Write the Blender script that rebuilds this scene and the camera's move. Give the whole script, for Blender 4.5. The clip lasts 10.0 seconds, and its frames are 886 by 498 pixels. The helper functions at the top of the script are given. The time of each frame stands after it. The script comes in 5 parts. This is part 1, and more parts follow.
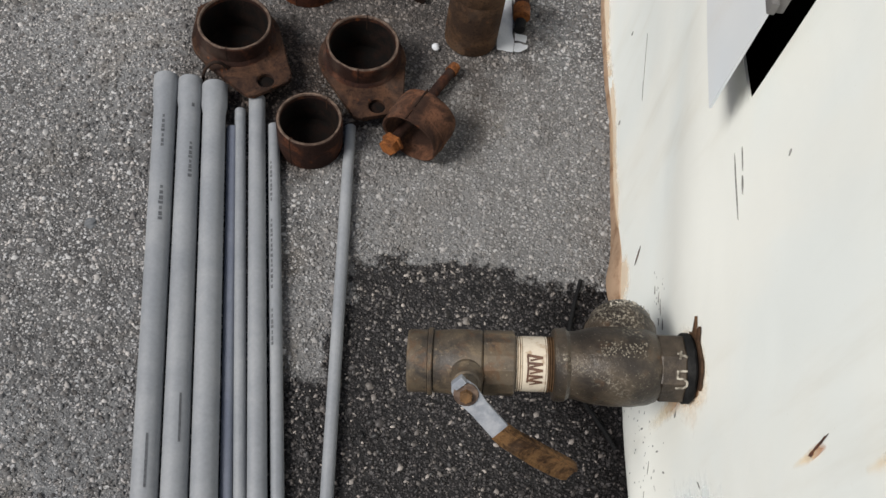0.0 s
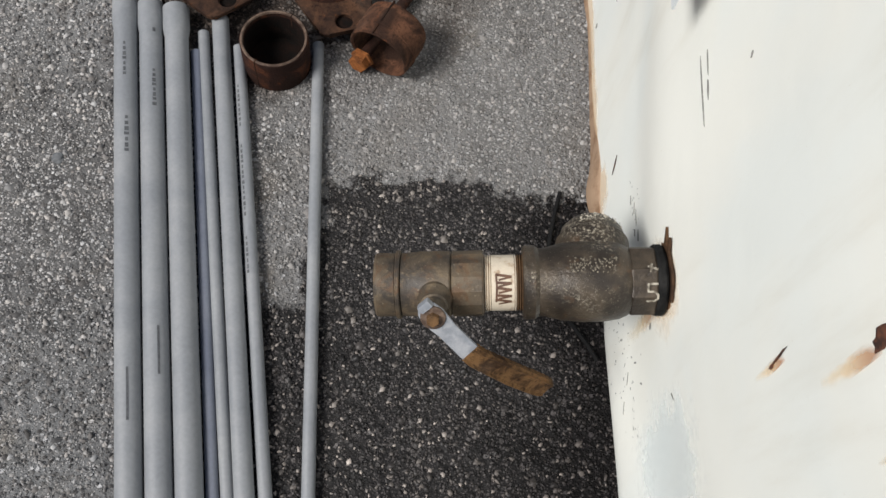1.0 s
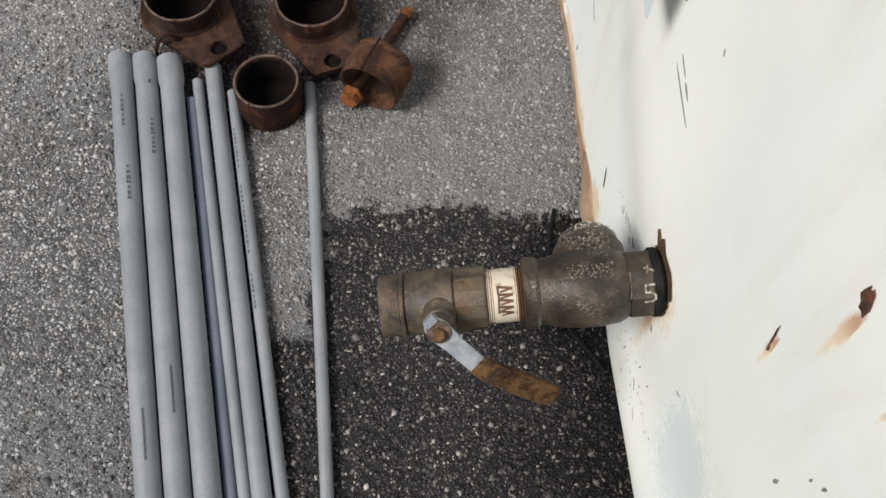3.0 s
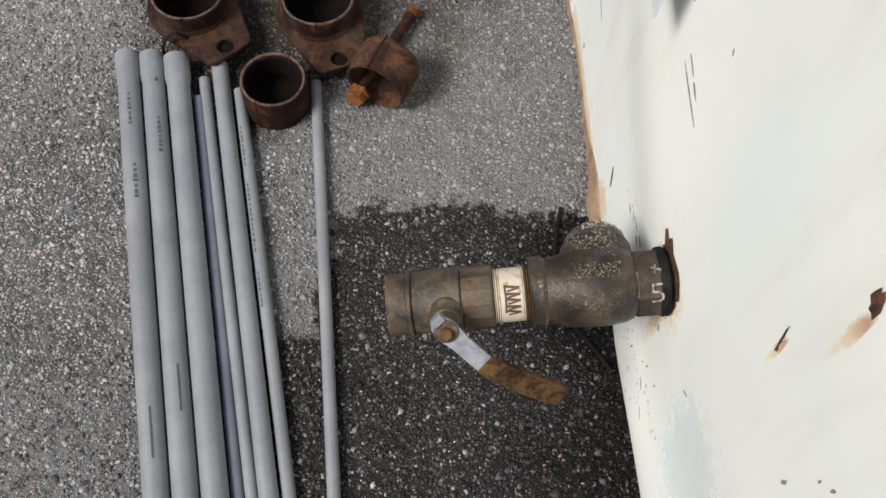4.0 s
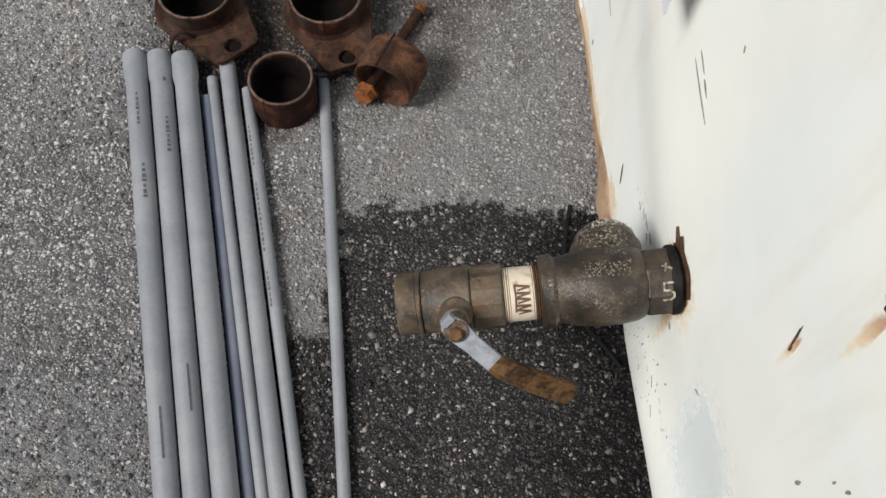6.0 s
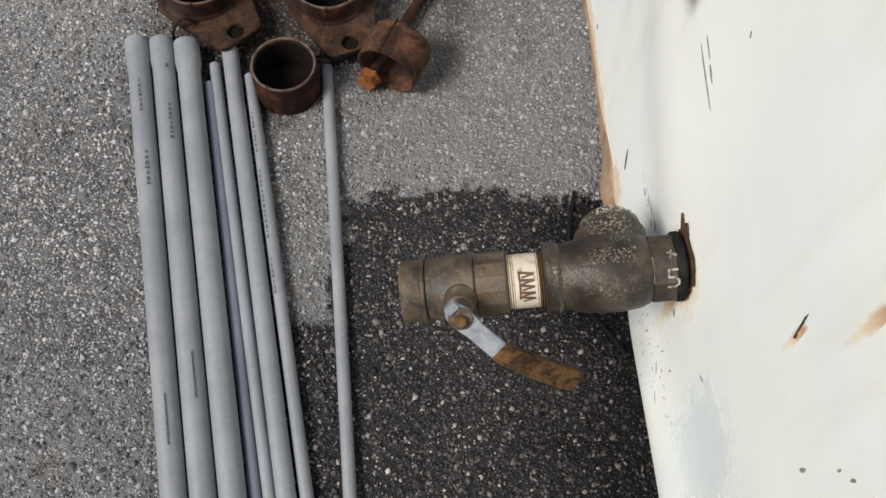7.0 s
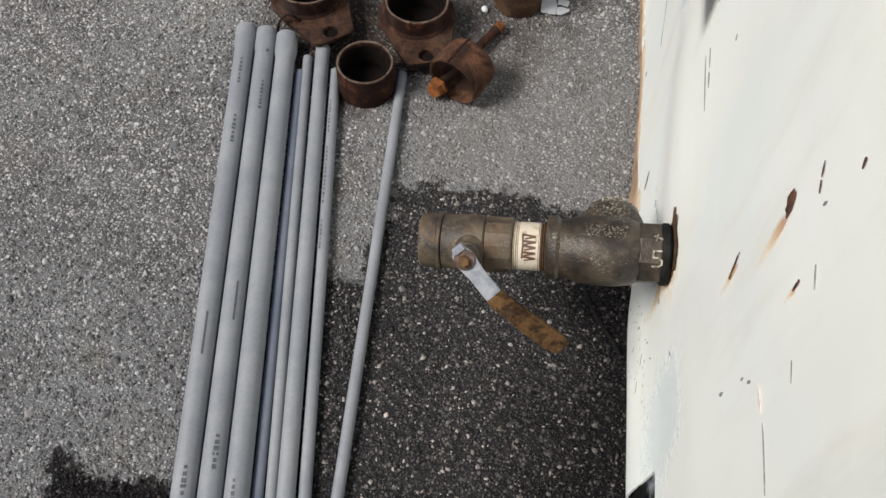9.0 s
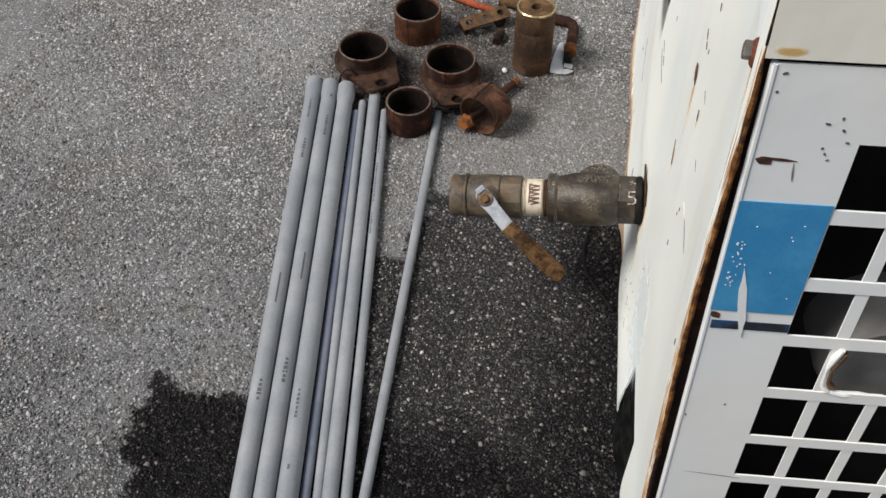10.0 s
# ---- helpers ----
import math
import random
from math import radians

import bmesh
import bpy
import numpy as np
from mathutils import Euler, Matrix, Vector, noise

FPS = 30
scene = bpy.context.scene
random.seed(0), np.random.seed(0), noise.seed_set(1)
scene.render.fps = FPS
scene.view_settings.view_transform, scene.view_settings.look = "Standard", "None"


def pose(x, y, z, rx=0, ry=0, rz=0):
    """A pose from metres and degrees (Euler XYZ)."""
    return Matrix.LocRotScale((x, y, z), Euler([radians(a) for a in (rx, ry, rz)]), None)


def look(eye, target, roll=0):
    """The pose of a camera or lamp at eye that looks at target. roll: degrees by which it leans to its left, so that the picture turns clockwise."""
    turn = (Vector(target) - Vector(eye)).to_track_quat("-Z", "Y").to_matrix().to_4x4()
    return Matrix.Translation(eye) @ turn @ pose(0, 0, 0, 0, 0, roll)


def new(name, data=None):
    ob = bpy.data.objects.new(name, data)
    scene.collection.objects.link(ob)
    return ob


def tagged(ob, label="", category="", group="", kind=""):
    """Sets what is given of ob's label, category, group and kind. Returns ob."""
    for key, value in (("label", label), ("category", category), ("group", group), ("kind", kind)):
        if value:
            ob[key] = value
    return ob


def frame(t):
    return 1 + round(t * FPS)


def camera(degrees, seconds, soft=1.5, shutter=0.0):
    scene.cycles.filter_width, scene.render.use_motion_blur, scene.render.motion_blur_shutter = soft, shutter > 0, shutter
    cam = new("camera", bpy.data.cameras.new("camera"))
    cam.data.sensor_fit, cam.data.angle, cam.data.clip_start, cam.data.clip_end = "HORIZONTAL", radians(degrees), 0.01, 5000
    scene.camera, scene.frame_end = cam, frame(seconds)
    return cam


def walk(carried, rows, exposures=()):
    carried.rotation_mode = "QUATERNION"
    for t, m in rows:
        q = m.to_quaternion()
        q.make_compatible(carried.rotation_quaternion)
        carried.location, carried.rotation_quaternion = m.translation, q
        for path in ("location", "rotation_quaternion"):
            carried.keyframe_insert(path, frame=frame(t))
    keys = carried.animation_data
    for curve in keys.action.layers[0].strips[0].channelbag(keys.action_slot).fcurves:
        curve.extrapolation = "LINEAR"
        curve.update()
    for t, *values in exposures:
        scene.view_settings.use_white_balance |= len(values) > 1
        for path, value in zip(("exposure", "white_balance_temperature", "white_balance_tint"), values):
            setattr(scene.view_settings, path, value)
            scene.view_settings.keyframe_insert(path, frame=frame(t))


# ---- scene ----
cam = camera(53.0, 10.0, soft=1.5)
PATH = [
    (0, (0.054, 0.13, 1.62), (0.112, 1.084, -0.137), 12.2),
    (0.5, (0.1, 0.168, 1.61), (0.154, 0.969, -0.221), 10.4),
    (1, (0.122, 0.167, 1.607), (0.181, 0.935, -0.239), 10.3),
    (1.5, (0.132, 0.148, 1.621), (0.18, 0.957, -0.207), 6.2),
    (2, (0.136, 0.129, 1.619), (0.173, 0.974, -0.193), 4.3),
    (2.5, (0.13, 0.117, 1.624), (0.185, 0.975, -0.182), 5.5),
    (4, (0.12, 0.121, 1.628), (0.161, 0.969, -0.183), 4.8),
    (4.5, (0.12, 0.126, 1.626), (0.167, 0.976, -0.184), 4.7),
    (5, (0.119, 0.127, 1.625), (0.131, 0.967, -0.19), 2.5),
    (5.5, (0.118, 0.127, 1.626), (0.144, 0.974, -0.186), 3.6),
    (7, (0.118, 0.133, 1.624), (0.133, 0.94, -0.206), 2.8),
    (7.5, (0.119, 0.135, 1.627), (0.163, 0.937, -0.204), 4.8),
    (8, (0.125, 0.122, 1.619), (0.153, 0.93, -0.211), 3.8),
    (8.5, (0.147, 0.057, 1.678), (0.131, 0.968, -0.103), 1.6),
    (9, (0.251, -0.159, 1.697), (0.068, 0.827, -0.033), 2.3),
    (9.2, (0.336, -0.226, 1.675), (0.055, 0.782, -0.030), -0.6),
    (9.5, (0.365, -0.409, 1.747), (0.033, 0.725, 0.133), -0.5),
    (9.7, (0.374, -0.552, 1.763), (0.052, 0.661, 0.206), -0.6),
    (10, (0.396, -0.774, 1.809), (0.076, 0.496, 0.298), -0.1),
]
walk(cam, [(t, look(eye, target, roll)) for t, eye, target, roll in PATH], [(0.0, -0.14, 6500, 10), (0.5, -0.07, 6500, 10), (2.0, -0.06, 6500, 10), (8.5, -0.05, 6500, 10), (10.0, 0.06, 6500, 10)])

# ---------------------------------------------------------------- world and light
world = bpy.data.worlds.new("world")
scene.world = world
world.use_nodes = True
wn = world.node_tree
sky = wn.nodes.new("ShaderNodeTexSky")
sky.sky_type = "NISHITA"
sky.sun_disc = False
sky.sun_elevation = radians(48)
sky.sun_rotation = radians(-120)
sky.air_density, sky.dust_density, sky.ozone_density = 1.0, 3.0, 1.0
wn.nodes["Background"].inputs["Strength"].default_value = 0.070
wn.links.new(sky.outputs["Color"], wn.nodes["Background"].inputs["Color"])

sun_data = bpy.data.lights.new("sun", "SUN")
sun_data.energy, sun_data.angle, sun_data.color = 4.30, radians(22), (1.0, 0.985, 0.955)
sun = new("sun", sun_data)
sun.matrix_world = look((-2.3, -0.6, 2.9), (0, 0.7, 0))


# ---------------------------------------------------------------- material helpers
def nodes_of(name):
    m = bpy.data.materials.new(name)
    m.use_nodes = True
    nt = m.node_tree
    return m, nt, nt.nodes["Principled BSDF"]


def add(nt, kind, **values):
    n = nt.nodes.new(kind)
    for key, value in values.items():
        n.inputs[key.replace("_", " ")].default_value = value
    return n


def math_node(nt, op, a, b=None, c=None, clamp=False):
    n = nt.nodes.new("ShaderNodeMath")
    n.operation, n.use_clamp = op, clamp
    for i, v in enumerate((a, b, c)):
        if v is None:
            continue
        if isinstance(v, (int, float)):
            n.inputs[i].default_value = v
        else:
            nt.links.new(v, n.inputs[i])
    return n.outputs[0]


def step(nt, value, low, high):
    n = nt.nodes.new("ShaderNodeMapRange")
    n.interpolation_type = "SMOOTHSTEP"
    nt.links.new(value, n.inputs["Value"])
    n.inputs["From Min"].default_value, n.inputs["From Max"].default_value = low, high
    return n.outputs["Result"]


def mix(nt, fac, a, b, blend="MIX"):
    n = nt.nodes.new("ShaderNodeMix")
    n.data_type, n.blend_type = "RGBA", blend
    for socket, v in ((n.inputs["Factor"], fac), (n.inputs["A"], a), (n.inputs["B"], b)):
        if isinstance(v, (int, float)):
            socket.default_value = v
        elif isinstance(v, tuple):
            socket.default_value = (*v[:3], 1)
        else:
            nt.links.new(v, socket)
    return n.outputs["Result"]


def noise_of(nt, scale, detail=4.0, rough=0.55, coords=None, dist=0.0):
    n = add(nt, "ShaderNodeTexNoise", Scale=scale, Detail=detail, Roughness=rough, Distortion=dist)
    if coords is not None:
        nt.links.new(coords, n.inputs["Vector"])
    return n.outputs["Fac"]


def place_of(nt):
    return nt.nodes.new("ShaderNodeNewGeometry").outputs["Position"]


def bump_to(nt, bsdf, height, strength, distance):
    b = nt.nodes.new("ShaderNodeBump")
    b.inputs["Strength"].default_value, b.inputs["Distance"].default_value = strength, distance
    nt.links.new(height, b.inputs["Height"])
    nt.links.new(b.outputs["Normal"], bsdf.inputs["Normal"])


def plain(name, base, second, rough=0.5, metal=0.0, scale=30.0, bump=0.15, depth=0.001, spread=(0.4, 0.65), coat=0.0, fine=250.0):
    """A surface of two shades in blotches, with fine grain."""
    m, nt, bsdf = nodes_of(name)
    at = place_of(nt)
    blot = step(nt, noise_of(nt, scale, 6, 0.6, at), *spread)
    grain = noise_of(nt, fine, 3, 0.6, at)
    col = mix(nt, blot, base, second)
    col = mix(nt, 0.35, col, mix(nt, grain, (0.3, 0.3, 0.3), (0.75, 0.75, 0.75)), "OVERLAY")
    nt.links.new(col, bsdf.inputs["Base Color"])
    nt.links.new(math_node(nt, "MULTIPLY_ADD", blot, 0.18, rough - 0.06), bsdf.inputs["Roughness"])
    bsdf.inputs["Metallic"].default_value = metal
    bsdf.inputs["Coat Weight"].default_value = coat
    bump_to(nt, bsdf, math_node(nt, "ADD", grain, blot), bump, depth)
    return m


def wet_mask(nt):
    """1 where the asphalt is wet: under the valve, between the pipes, and a pool further back."""
    at = place_of(nt)
    sep = nt.nodes.new("ShaderNodeSeparateXYZ")
    nt.links.new(at, sep.inputs[0])
    x, y = sep.outputs["X"], sep.outputs["Y"]
    wob = math_node(nt, "MULTIPLY_ADD", noise_of(nt, 9.0, 5, 0.62, at), 0.18, -0.09)
    fray = math_node(nt, "MULTIPLY_ADD", noise_of(nt, 48.0, 4, 0.7, at), 0.11, -0.055)
    wob = math_node(nt, "ADD", wob, fray)
    a = math_node(nt, "MINIMUM", math_node(nt, "SUBTRACT", 0.985, y), math_node(nt, "ADD", x, 0.085))
    b = math_node(nt, "MINIMUM", math_node(nt, "SUBTRACT", 0.69, y), math_node(nt, "ADD", x, 0.24))
    dx = math_node(nt, "MULTIPLY", math_node(nt, "ADD", x, 0.30), 0.95)
    dy = math_node(nt, "ADD", y, 0.05)
    d = math_node(nt, "SQRT", math_node(nt, "ADD", math_node(nt, "MULTIPLY", dx, dx), math_node(nt, "MULTIPLY", dy, dy)))
    tongue = math_node(nt, "MINIMUM", math_node(nt, "MINIMUM", math_node(nt, "SUBTRACT", 0.19, y), math_node(nt, "ADD", x, 0.555)), math_node(nt, "ADD", y, 0.05))
    c = math_node(nt, "MAXIMUM", math_node(nt, "SUBTRACT", 0.185, d), tongue)
    union = math_node(nt, "MAXIMUM", math_node(nt, "MAXIMUM", a, b), c)
    union = math_node(nt, "MINIMUM", union, math_node(nt, "MINIMUM", math_node(nt, "ADD", y, 0.55), math_node(nt, "SUBTRACT", 0.95, x)))
    return step(nt, math_node(nt, "ADD", union, wob), -0.010, 0.016)


def soaked_shaded(nt, at):
    """1 where the water stands deepest: towards the near end of the conduits, and along the machine together with its
    painted shade.
    """
    sep = nt.nodes.new("ShaderNodeSeparateXYZ")
    nt.links.new(at, sep.inputs[0])
    rim = math_node(nt, "MULTIPLY_ADD", noise_of(nt, 6.0, 4, 0.6, at), 0.30, -0.15)
    near = step(nt, math_node(nt, "ADD", sep.outputs["Y"], rim), 0.30, 0.12)
    # along the machine the darker colour holds the wall's shade and the wet
    foot_ = math_node(nt, "MULTIPLY", step(nt, math_node(nt, "ADD", sep.outputs["X"], rim), 0.20, 0.46), 0.85)
    return math_node(nt, "MAXIMUM", near, foot_)


def dusty(nt, at):
    """1 on the ground between the collars and the wet patch, where dust fills the joints."""
    sep = nt.nodes.new("ShaderNodeSeparateXYZ")
    nt.links.new(at, sep.inputs[0])
    rim = math_node(nt, "MULTIPLY_ADD", noise_of(nt, 7.0, 4, 0.6, at), 0.3, -0.15)
    x, y = math_node(nt, "ADD", sep.outputs["X"], rim), math_node(nt, "ADD", sep.outputs["Y"], rim)
    return math_node(nt, "MULTIPLY", step(nt, x, -0.30, -0.08), math_node(nt, "MULTIPLY", step(nt, y, 0.62, 0.75), step(nt, y, 1.62, 1.40)))


def asphalt_material():
    m, nt, bsdf = nodes_of("asphalt")
    at = place_of(nt)
    wet = wet_mask(nt)
    shift = add(nt, "ShaderNodeTexNoise", Scale=70.0, Detail=2.0)
    nt.links.new(at, shift.inputs["Vector"])
    warp = nt.nodes.new("ShaderNodeVectorMath")
    warp.operation = "MULTIPLY_ADD"
    nt.links.new(shift.outputs["Color"], warp.inputs[0])
    warp.inputs[1].default_value = (0.006, 0.006, 0.006)
    nt.links.new(at, warp.inputs[2])
    vor = add(nt, "ShaderNodeTexVoronoi", Scale=100.0, Randomness=1.0)
    nt.links.new(warp.outputs[0], vor.inputs["Vector"])
    vor2 = add(nt, "ShaderNodeTexVoronoi", Scale=240.0, Randomness=1.0)
    nt.links.new(warp.outputs[0], vor2.inputs["Vector"])
    pick = nt.nodes.new("ShaderNodeSeparateColor")
    nt.links.new(vor.outputs["Color"], pick.inputs[0])
    pick2 = nt.nodes.new("ShaderNodeSeparateColor")
    nt.links.new(vor2.outputs["Color"], pick2.inputs[0])
    big = noise_of(nt, 1.7, 4, 0.55, at)
    mid = noise_of(nt, 14.0, 5, 0.6, at)
    binder = mix(nt, step(nt, mid, 0.3, 0.7), (0.046, 0.0445, 0.0435), (0.108, 0.105, 0.101))
    binder = mix(nt, step(nt, big, 0.40, 0.66), binder, (0.150, 0.149, 0.146))
    dark = mix(nt, 1.0, binder, (0.085, 0.076, 0.076), "MULTIPLY")
    binder = mix(nt, wet, binder, dark)
    stone = mix(nt, pick.outputs["Green"], (0.13, 0.127, 0.123), (0.45, 0.44, 0.43))
    stone2 = mix(nt, pick2.outputs["Green"], (0.09, 0.085, 0.08), (0.40, 0.385, 0.37))
    body = math_node(nt, "MULTIPLY", step(nt, pick.outputs["Red"], 0.50, 0.56), step(nt, math_node(nt, "SUBTRACT", vor.outputs["Distance"], math_node(nt, "MULTIPLY", pick.outputs["Blue"], 0.3)), 0.34, 0.16))
    body2 = math_node(nt, "MULTIPLY", step(nt, pick2.outputs["Red"], 0.42, 0.5), step(nt, math_node(nt, "SUBTRACT", vor2.outputs["Distance"], math_node(nt, "MULTIPLY", pick2.outputs["Blue"], 0.3)), 0.42, 0.22))
    pits = step(nt, noise_of(nt, 210.0, 2, 0.5, at), 0.60, 0.72)
    col = mix(nt, math_node(nt, "MULTIPLY", pits, 0.75), binder, (0.012, 0.011, 0.011))
    col = mix(nt, body2, col, mix(nt, wet, stone2, mix(nt, 1.0, stone2, (0.22, 0.20, 0.20), "MULTIPLY")))
    col = mix(nt, body, col, mix(nt, wet, stone, mix(nt, 1.0, stone, (0.32, 0.295, 0.285), "MULTIPLY")))
    col = mix(nt, math_node(nt, "MULTIPLY", math_node(nt, "MULTIPLY", dusty(nt, at), 0.42), math_node(nt, "SUBTRACT", 1.0, wet)), col, (0.190, 0.181, 0.171))
    grit = noise_of(nt, 620.0, 3, 0.7, at)
    col = mix(nt, 0.35, col, mix(nt, step(nt, grit, 0.3, 0.7), (0.15, 0.15, 0.15), (0.85, 0.85, 0.85)), "OVERLAY")
    col = mix(nt, math_node(nt, "MULTIPLY", pale_mask(nt, at), math_node(nt, "SUBTRACT", 1.0, wet)), col, mix(nt, 1.0, col, (1.5, 1.47, 1.43), "MULTIPLY"))
    col = mix(nt, stain_shade_mask(nt, at), col, mix(nt, 1.0, col, (0.22, 0.175, 0.15), "MULTIPLY"))
    earth = math_node(nt, "MULTIPLY", step(nt, noise_of(nt, 4.3, 5, 0.6, at, 0.8), 0.50, 0.72), math_node(nt, "MULTIPLY_ADD", wet, -0.30, 0.42))
    col = mix(nt, earth, col, mix(nt, 1.0, col, (0.92, 0.78, 0.60), "MULTIPLY"))
    col = mix(nt, 1.0, col, (0.975, 0.995, 1.03), "MULTIPLY")
    col = mix(nt, math_node(nt, "MULTIPLY", soaked_shaded(nt, at), wet), col, mix(nt, 1.0, col, (0.30, 0.29, 0.31), "MULTIPLY"))
    lumps = noise_of(nt, 46.0, 3, 0.55, at)
    col = mix(nt, step(nt, lumps, 0.56, 0.72), col, mix(nt, 1.0, col, (0.62, 0.60, 0.58), "MULTIPLY"))
    nt.links.new(col, bsdf.inputs["Base Color"])
    rough = math_node(nt, "MULTIPLY_ADD", wet, -0.22, 0.9)
    nt.links.new(rough, bsdf.inputs["Roughness"])
    h = math_node(nt, "ADD", math_node(nt, "MULTIPLY", body, 1.0), math_node(nt, "MULTIPLY", body2, 0.45))
    h = math_node(nt, "ADD", h, math_node(nt, "MULTIPLY", mid, 0.6))
    h = math_node(nt, "SUBTRACT", h, math_node(nt, "MULTIPLY", lumps, 2.2))
    nt.links.new(math_node(nt, "MULTIPLY_ADD", math_node(nt, "MULTIPLY", soaked_shaded(nt, at), wet), -0.20, 0.3), bsdf.inputs["Specular IOR Level"])
    bump_to(nt, bsdf, h, 1.0, 0.005)
    return m


def pale_mask(nt, at):
    """1 on the paler, more worn ground away from the machine."""
    far = nt.nodes.new("ShaderNodeVectorMath")
    far.operation = "DISTANCE"
    nt.links.new(at, far.inputs[0])
    far.inputs[1].default_value = (-1.3, 2.3, 0.0)
    big = noise_of(nt, 1.7, 4, 0.55, at)
    return step(nt, math_node(nt, "ADD", far.outputs["Value"], math_node(nt, "MULTIPLY_ADD", big, 1.4, -0.7)), 2.5, 0.5)


def stain_shade_mask(nt, at):
    """1 in the old oil and rust stain, and painted shade, under the collars."""
    far = nt.nodes.new("ShaderNodeVectorMath")
    far.operation = "DISTANCE"
    nt.links.new(at, far.inputs[0])
    far.inputs[1].default_value = (-0.13, 1.58, 0.0)
    blot = noise_of(nt, 11.0, 5, 0.65, at)
    wide = step(nt, math_node(nt, "ADD", far.outputs["Value"], math_node(nt, "MULTIPLY_ADD", blot, 0.7, -0.35)), 0.52, 0.20)
    # shade beneath the raised flange and pipe ends, painted into the ground
    near = nt.nodes.new("ShaderNodeVectorMath")
    near.operation = "DISTANCE"
    nt.links.new(at, near.inputs[0])
    near.inputs[1].default_value = (-0.34, 1.30, 0.0)
    core = step(nt, math_node(nt, "ADD", near.outputs["Value"], math_node(nt, "MULTIPLY_ADD", blot, 0.2, -0.1)), 0.27, 0.12)
    return math_node(nt, "ADD", math_node(nt, "MULTIPLY", wide, 0.75), math_node(nt, "MULTIPLY", core, 0.60), None, True)


def chips_material():
    m, nt, bsdf = nodes_of("stone_chips")
    wet = wet_mask(nt)
    geo = nt.nodes.new("ShaderNodeNewGeometry")
    at = geo.outputs["Position"]
    r = geo.outputs["Random Per Island"]
    hue = math_node(nt, "FRACT", math_node(nt, "MULTIPLY", r, 37.0))
    col = mix(nt, math_node(nt, "POWER", r, 1.9), (0.070, 0.068, 0.067), (0.385, 0.376, 0.364))
    col = mix(nt, math_node(nt, "MULTIPLY", hue, 0.55), col, mix(nt, 1.0, col, (1.10, 0.98, 0.88), "MULTIPLY"))
    grain = noise_of(nt, 700.0, 2, 0.6, at)
    col = mix(nt, 0.4, col, mix(nt, grain, (0.25, 0.25, 0.25), (0.75, 0.75, 0.75)), "OVERLAY")
    col = mix(nt, math_node(nt, "MULTIPLY", pale_mask(nt, at), math_node(nt, "SUBTRACT", 1.0, wet)), col, mix(nt, 1.0, col, (1.4, 1.38, 1.35), "MULTIPLY"))
    col = mix(nt, stain_shade_mask(nt, at), col, mix(nt, 1.0, col, (0.26, 0.21, 0.185), "MULTIPLY"))
    col = mix(nt, 1.0, col, (0.975, 0.995, 1.03), "MULTIPLY")
    col = mix(nt, math_node(nt, "MULTIPLY", dusty(nt, at), 0.42), col, (0.205, 0.196, 0.186))
    film = mix(nt, 1.0, col, mix(nt, step(nt, hue, 0.60, 1.0), (0.15, 0.138, 0.135), (1.15, 1.08, 1.02)), "MULTIPLY")
    film = mix(nt, soaked_shaded(nt, at), film, mix(nt, 1.0, film, (0.30, 0.29, 0.30), "MULTIPLY"))
    nt.links.new(mix(nt, wet, col, film), bsdf.inputs["Base Color"])
    nt.links.new(math_node(nt, "MULTIPLY_ADD", wet, -0.4, 0.88), bsdf.inputs["Roughness"])
    nt.links.new(math_node(nt, "MULTIPLY_ADD", math_node(nt, "MULTIPLY", soaked_shaded(nt, at), wet), -0.22, 0.35), bsdf.inputs["Specular IOR Level"])
    return m


def rust_material(name, dark, light, amount=(0.42, 0.7), scale=22.0, bloomy=0.4):
    m, nt, bsdf = nodes_of(name)
    at = place_of(nt)
    n1 = noise_of(nt, scale, 7, 0.65, at, 0.6)
    n2 = noise_of(nt, 160.0, 4, 0.65, at)
    col = mix(nt, step(nt, n1, *amount), dark, light)
    col = mix(nt, step(nt, n2, 0.5, 0.75), col, tuple(v * 0.45 for v in dark))
    col = mix(nt, math_node(nt, "MULTIPLY", step(nt, noise_of(nt, 9.0, 3, 0.5, at), 0.55, 0.75), 0.22), col, (0.13, 0.10, 0.08))
    bloom = math_node(nt, "MULTIPLY", step(nt, noise_of(nt, 34.0, 5, 0.7, at, 0.4), 0.60, 0.72), bloomy)
    col = mix(nt, bloom, col, (0.22, 0.065, 0.016))
    nt.links.new(col, bsdf.inputs["Base Color"])
    bsdf.inputs["Roughness"].default_value = 0.85
    bsdf.inputs["Specular IOR Level"].default_value = 0.18
    bsdf.inputs["Metallic"].default_value = 0.05
    bump_to(nt, bsdf, math_node(nt, "ADD", n1, n2), 0.55, 0.0025)
    return m


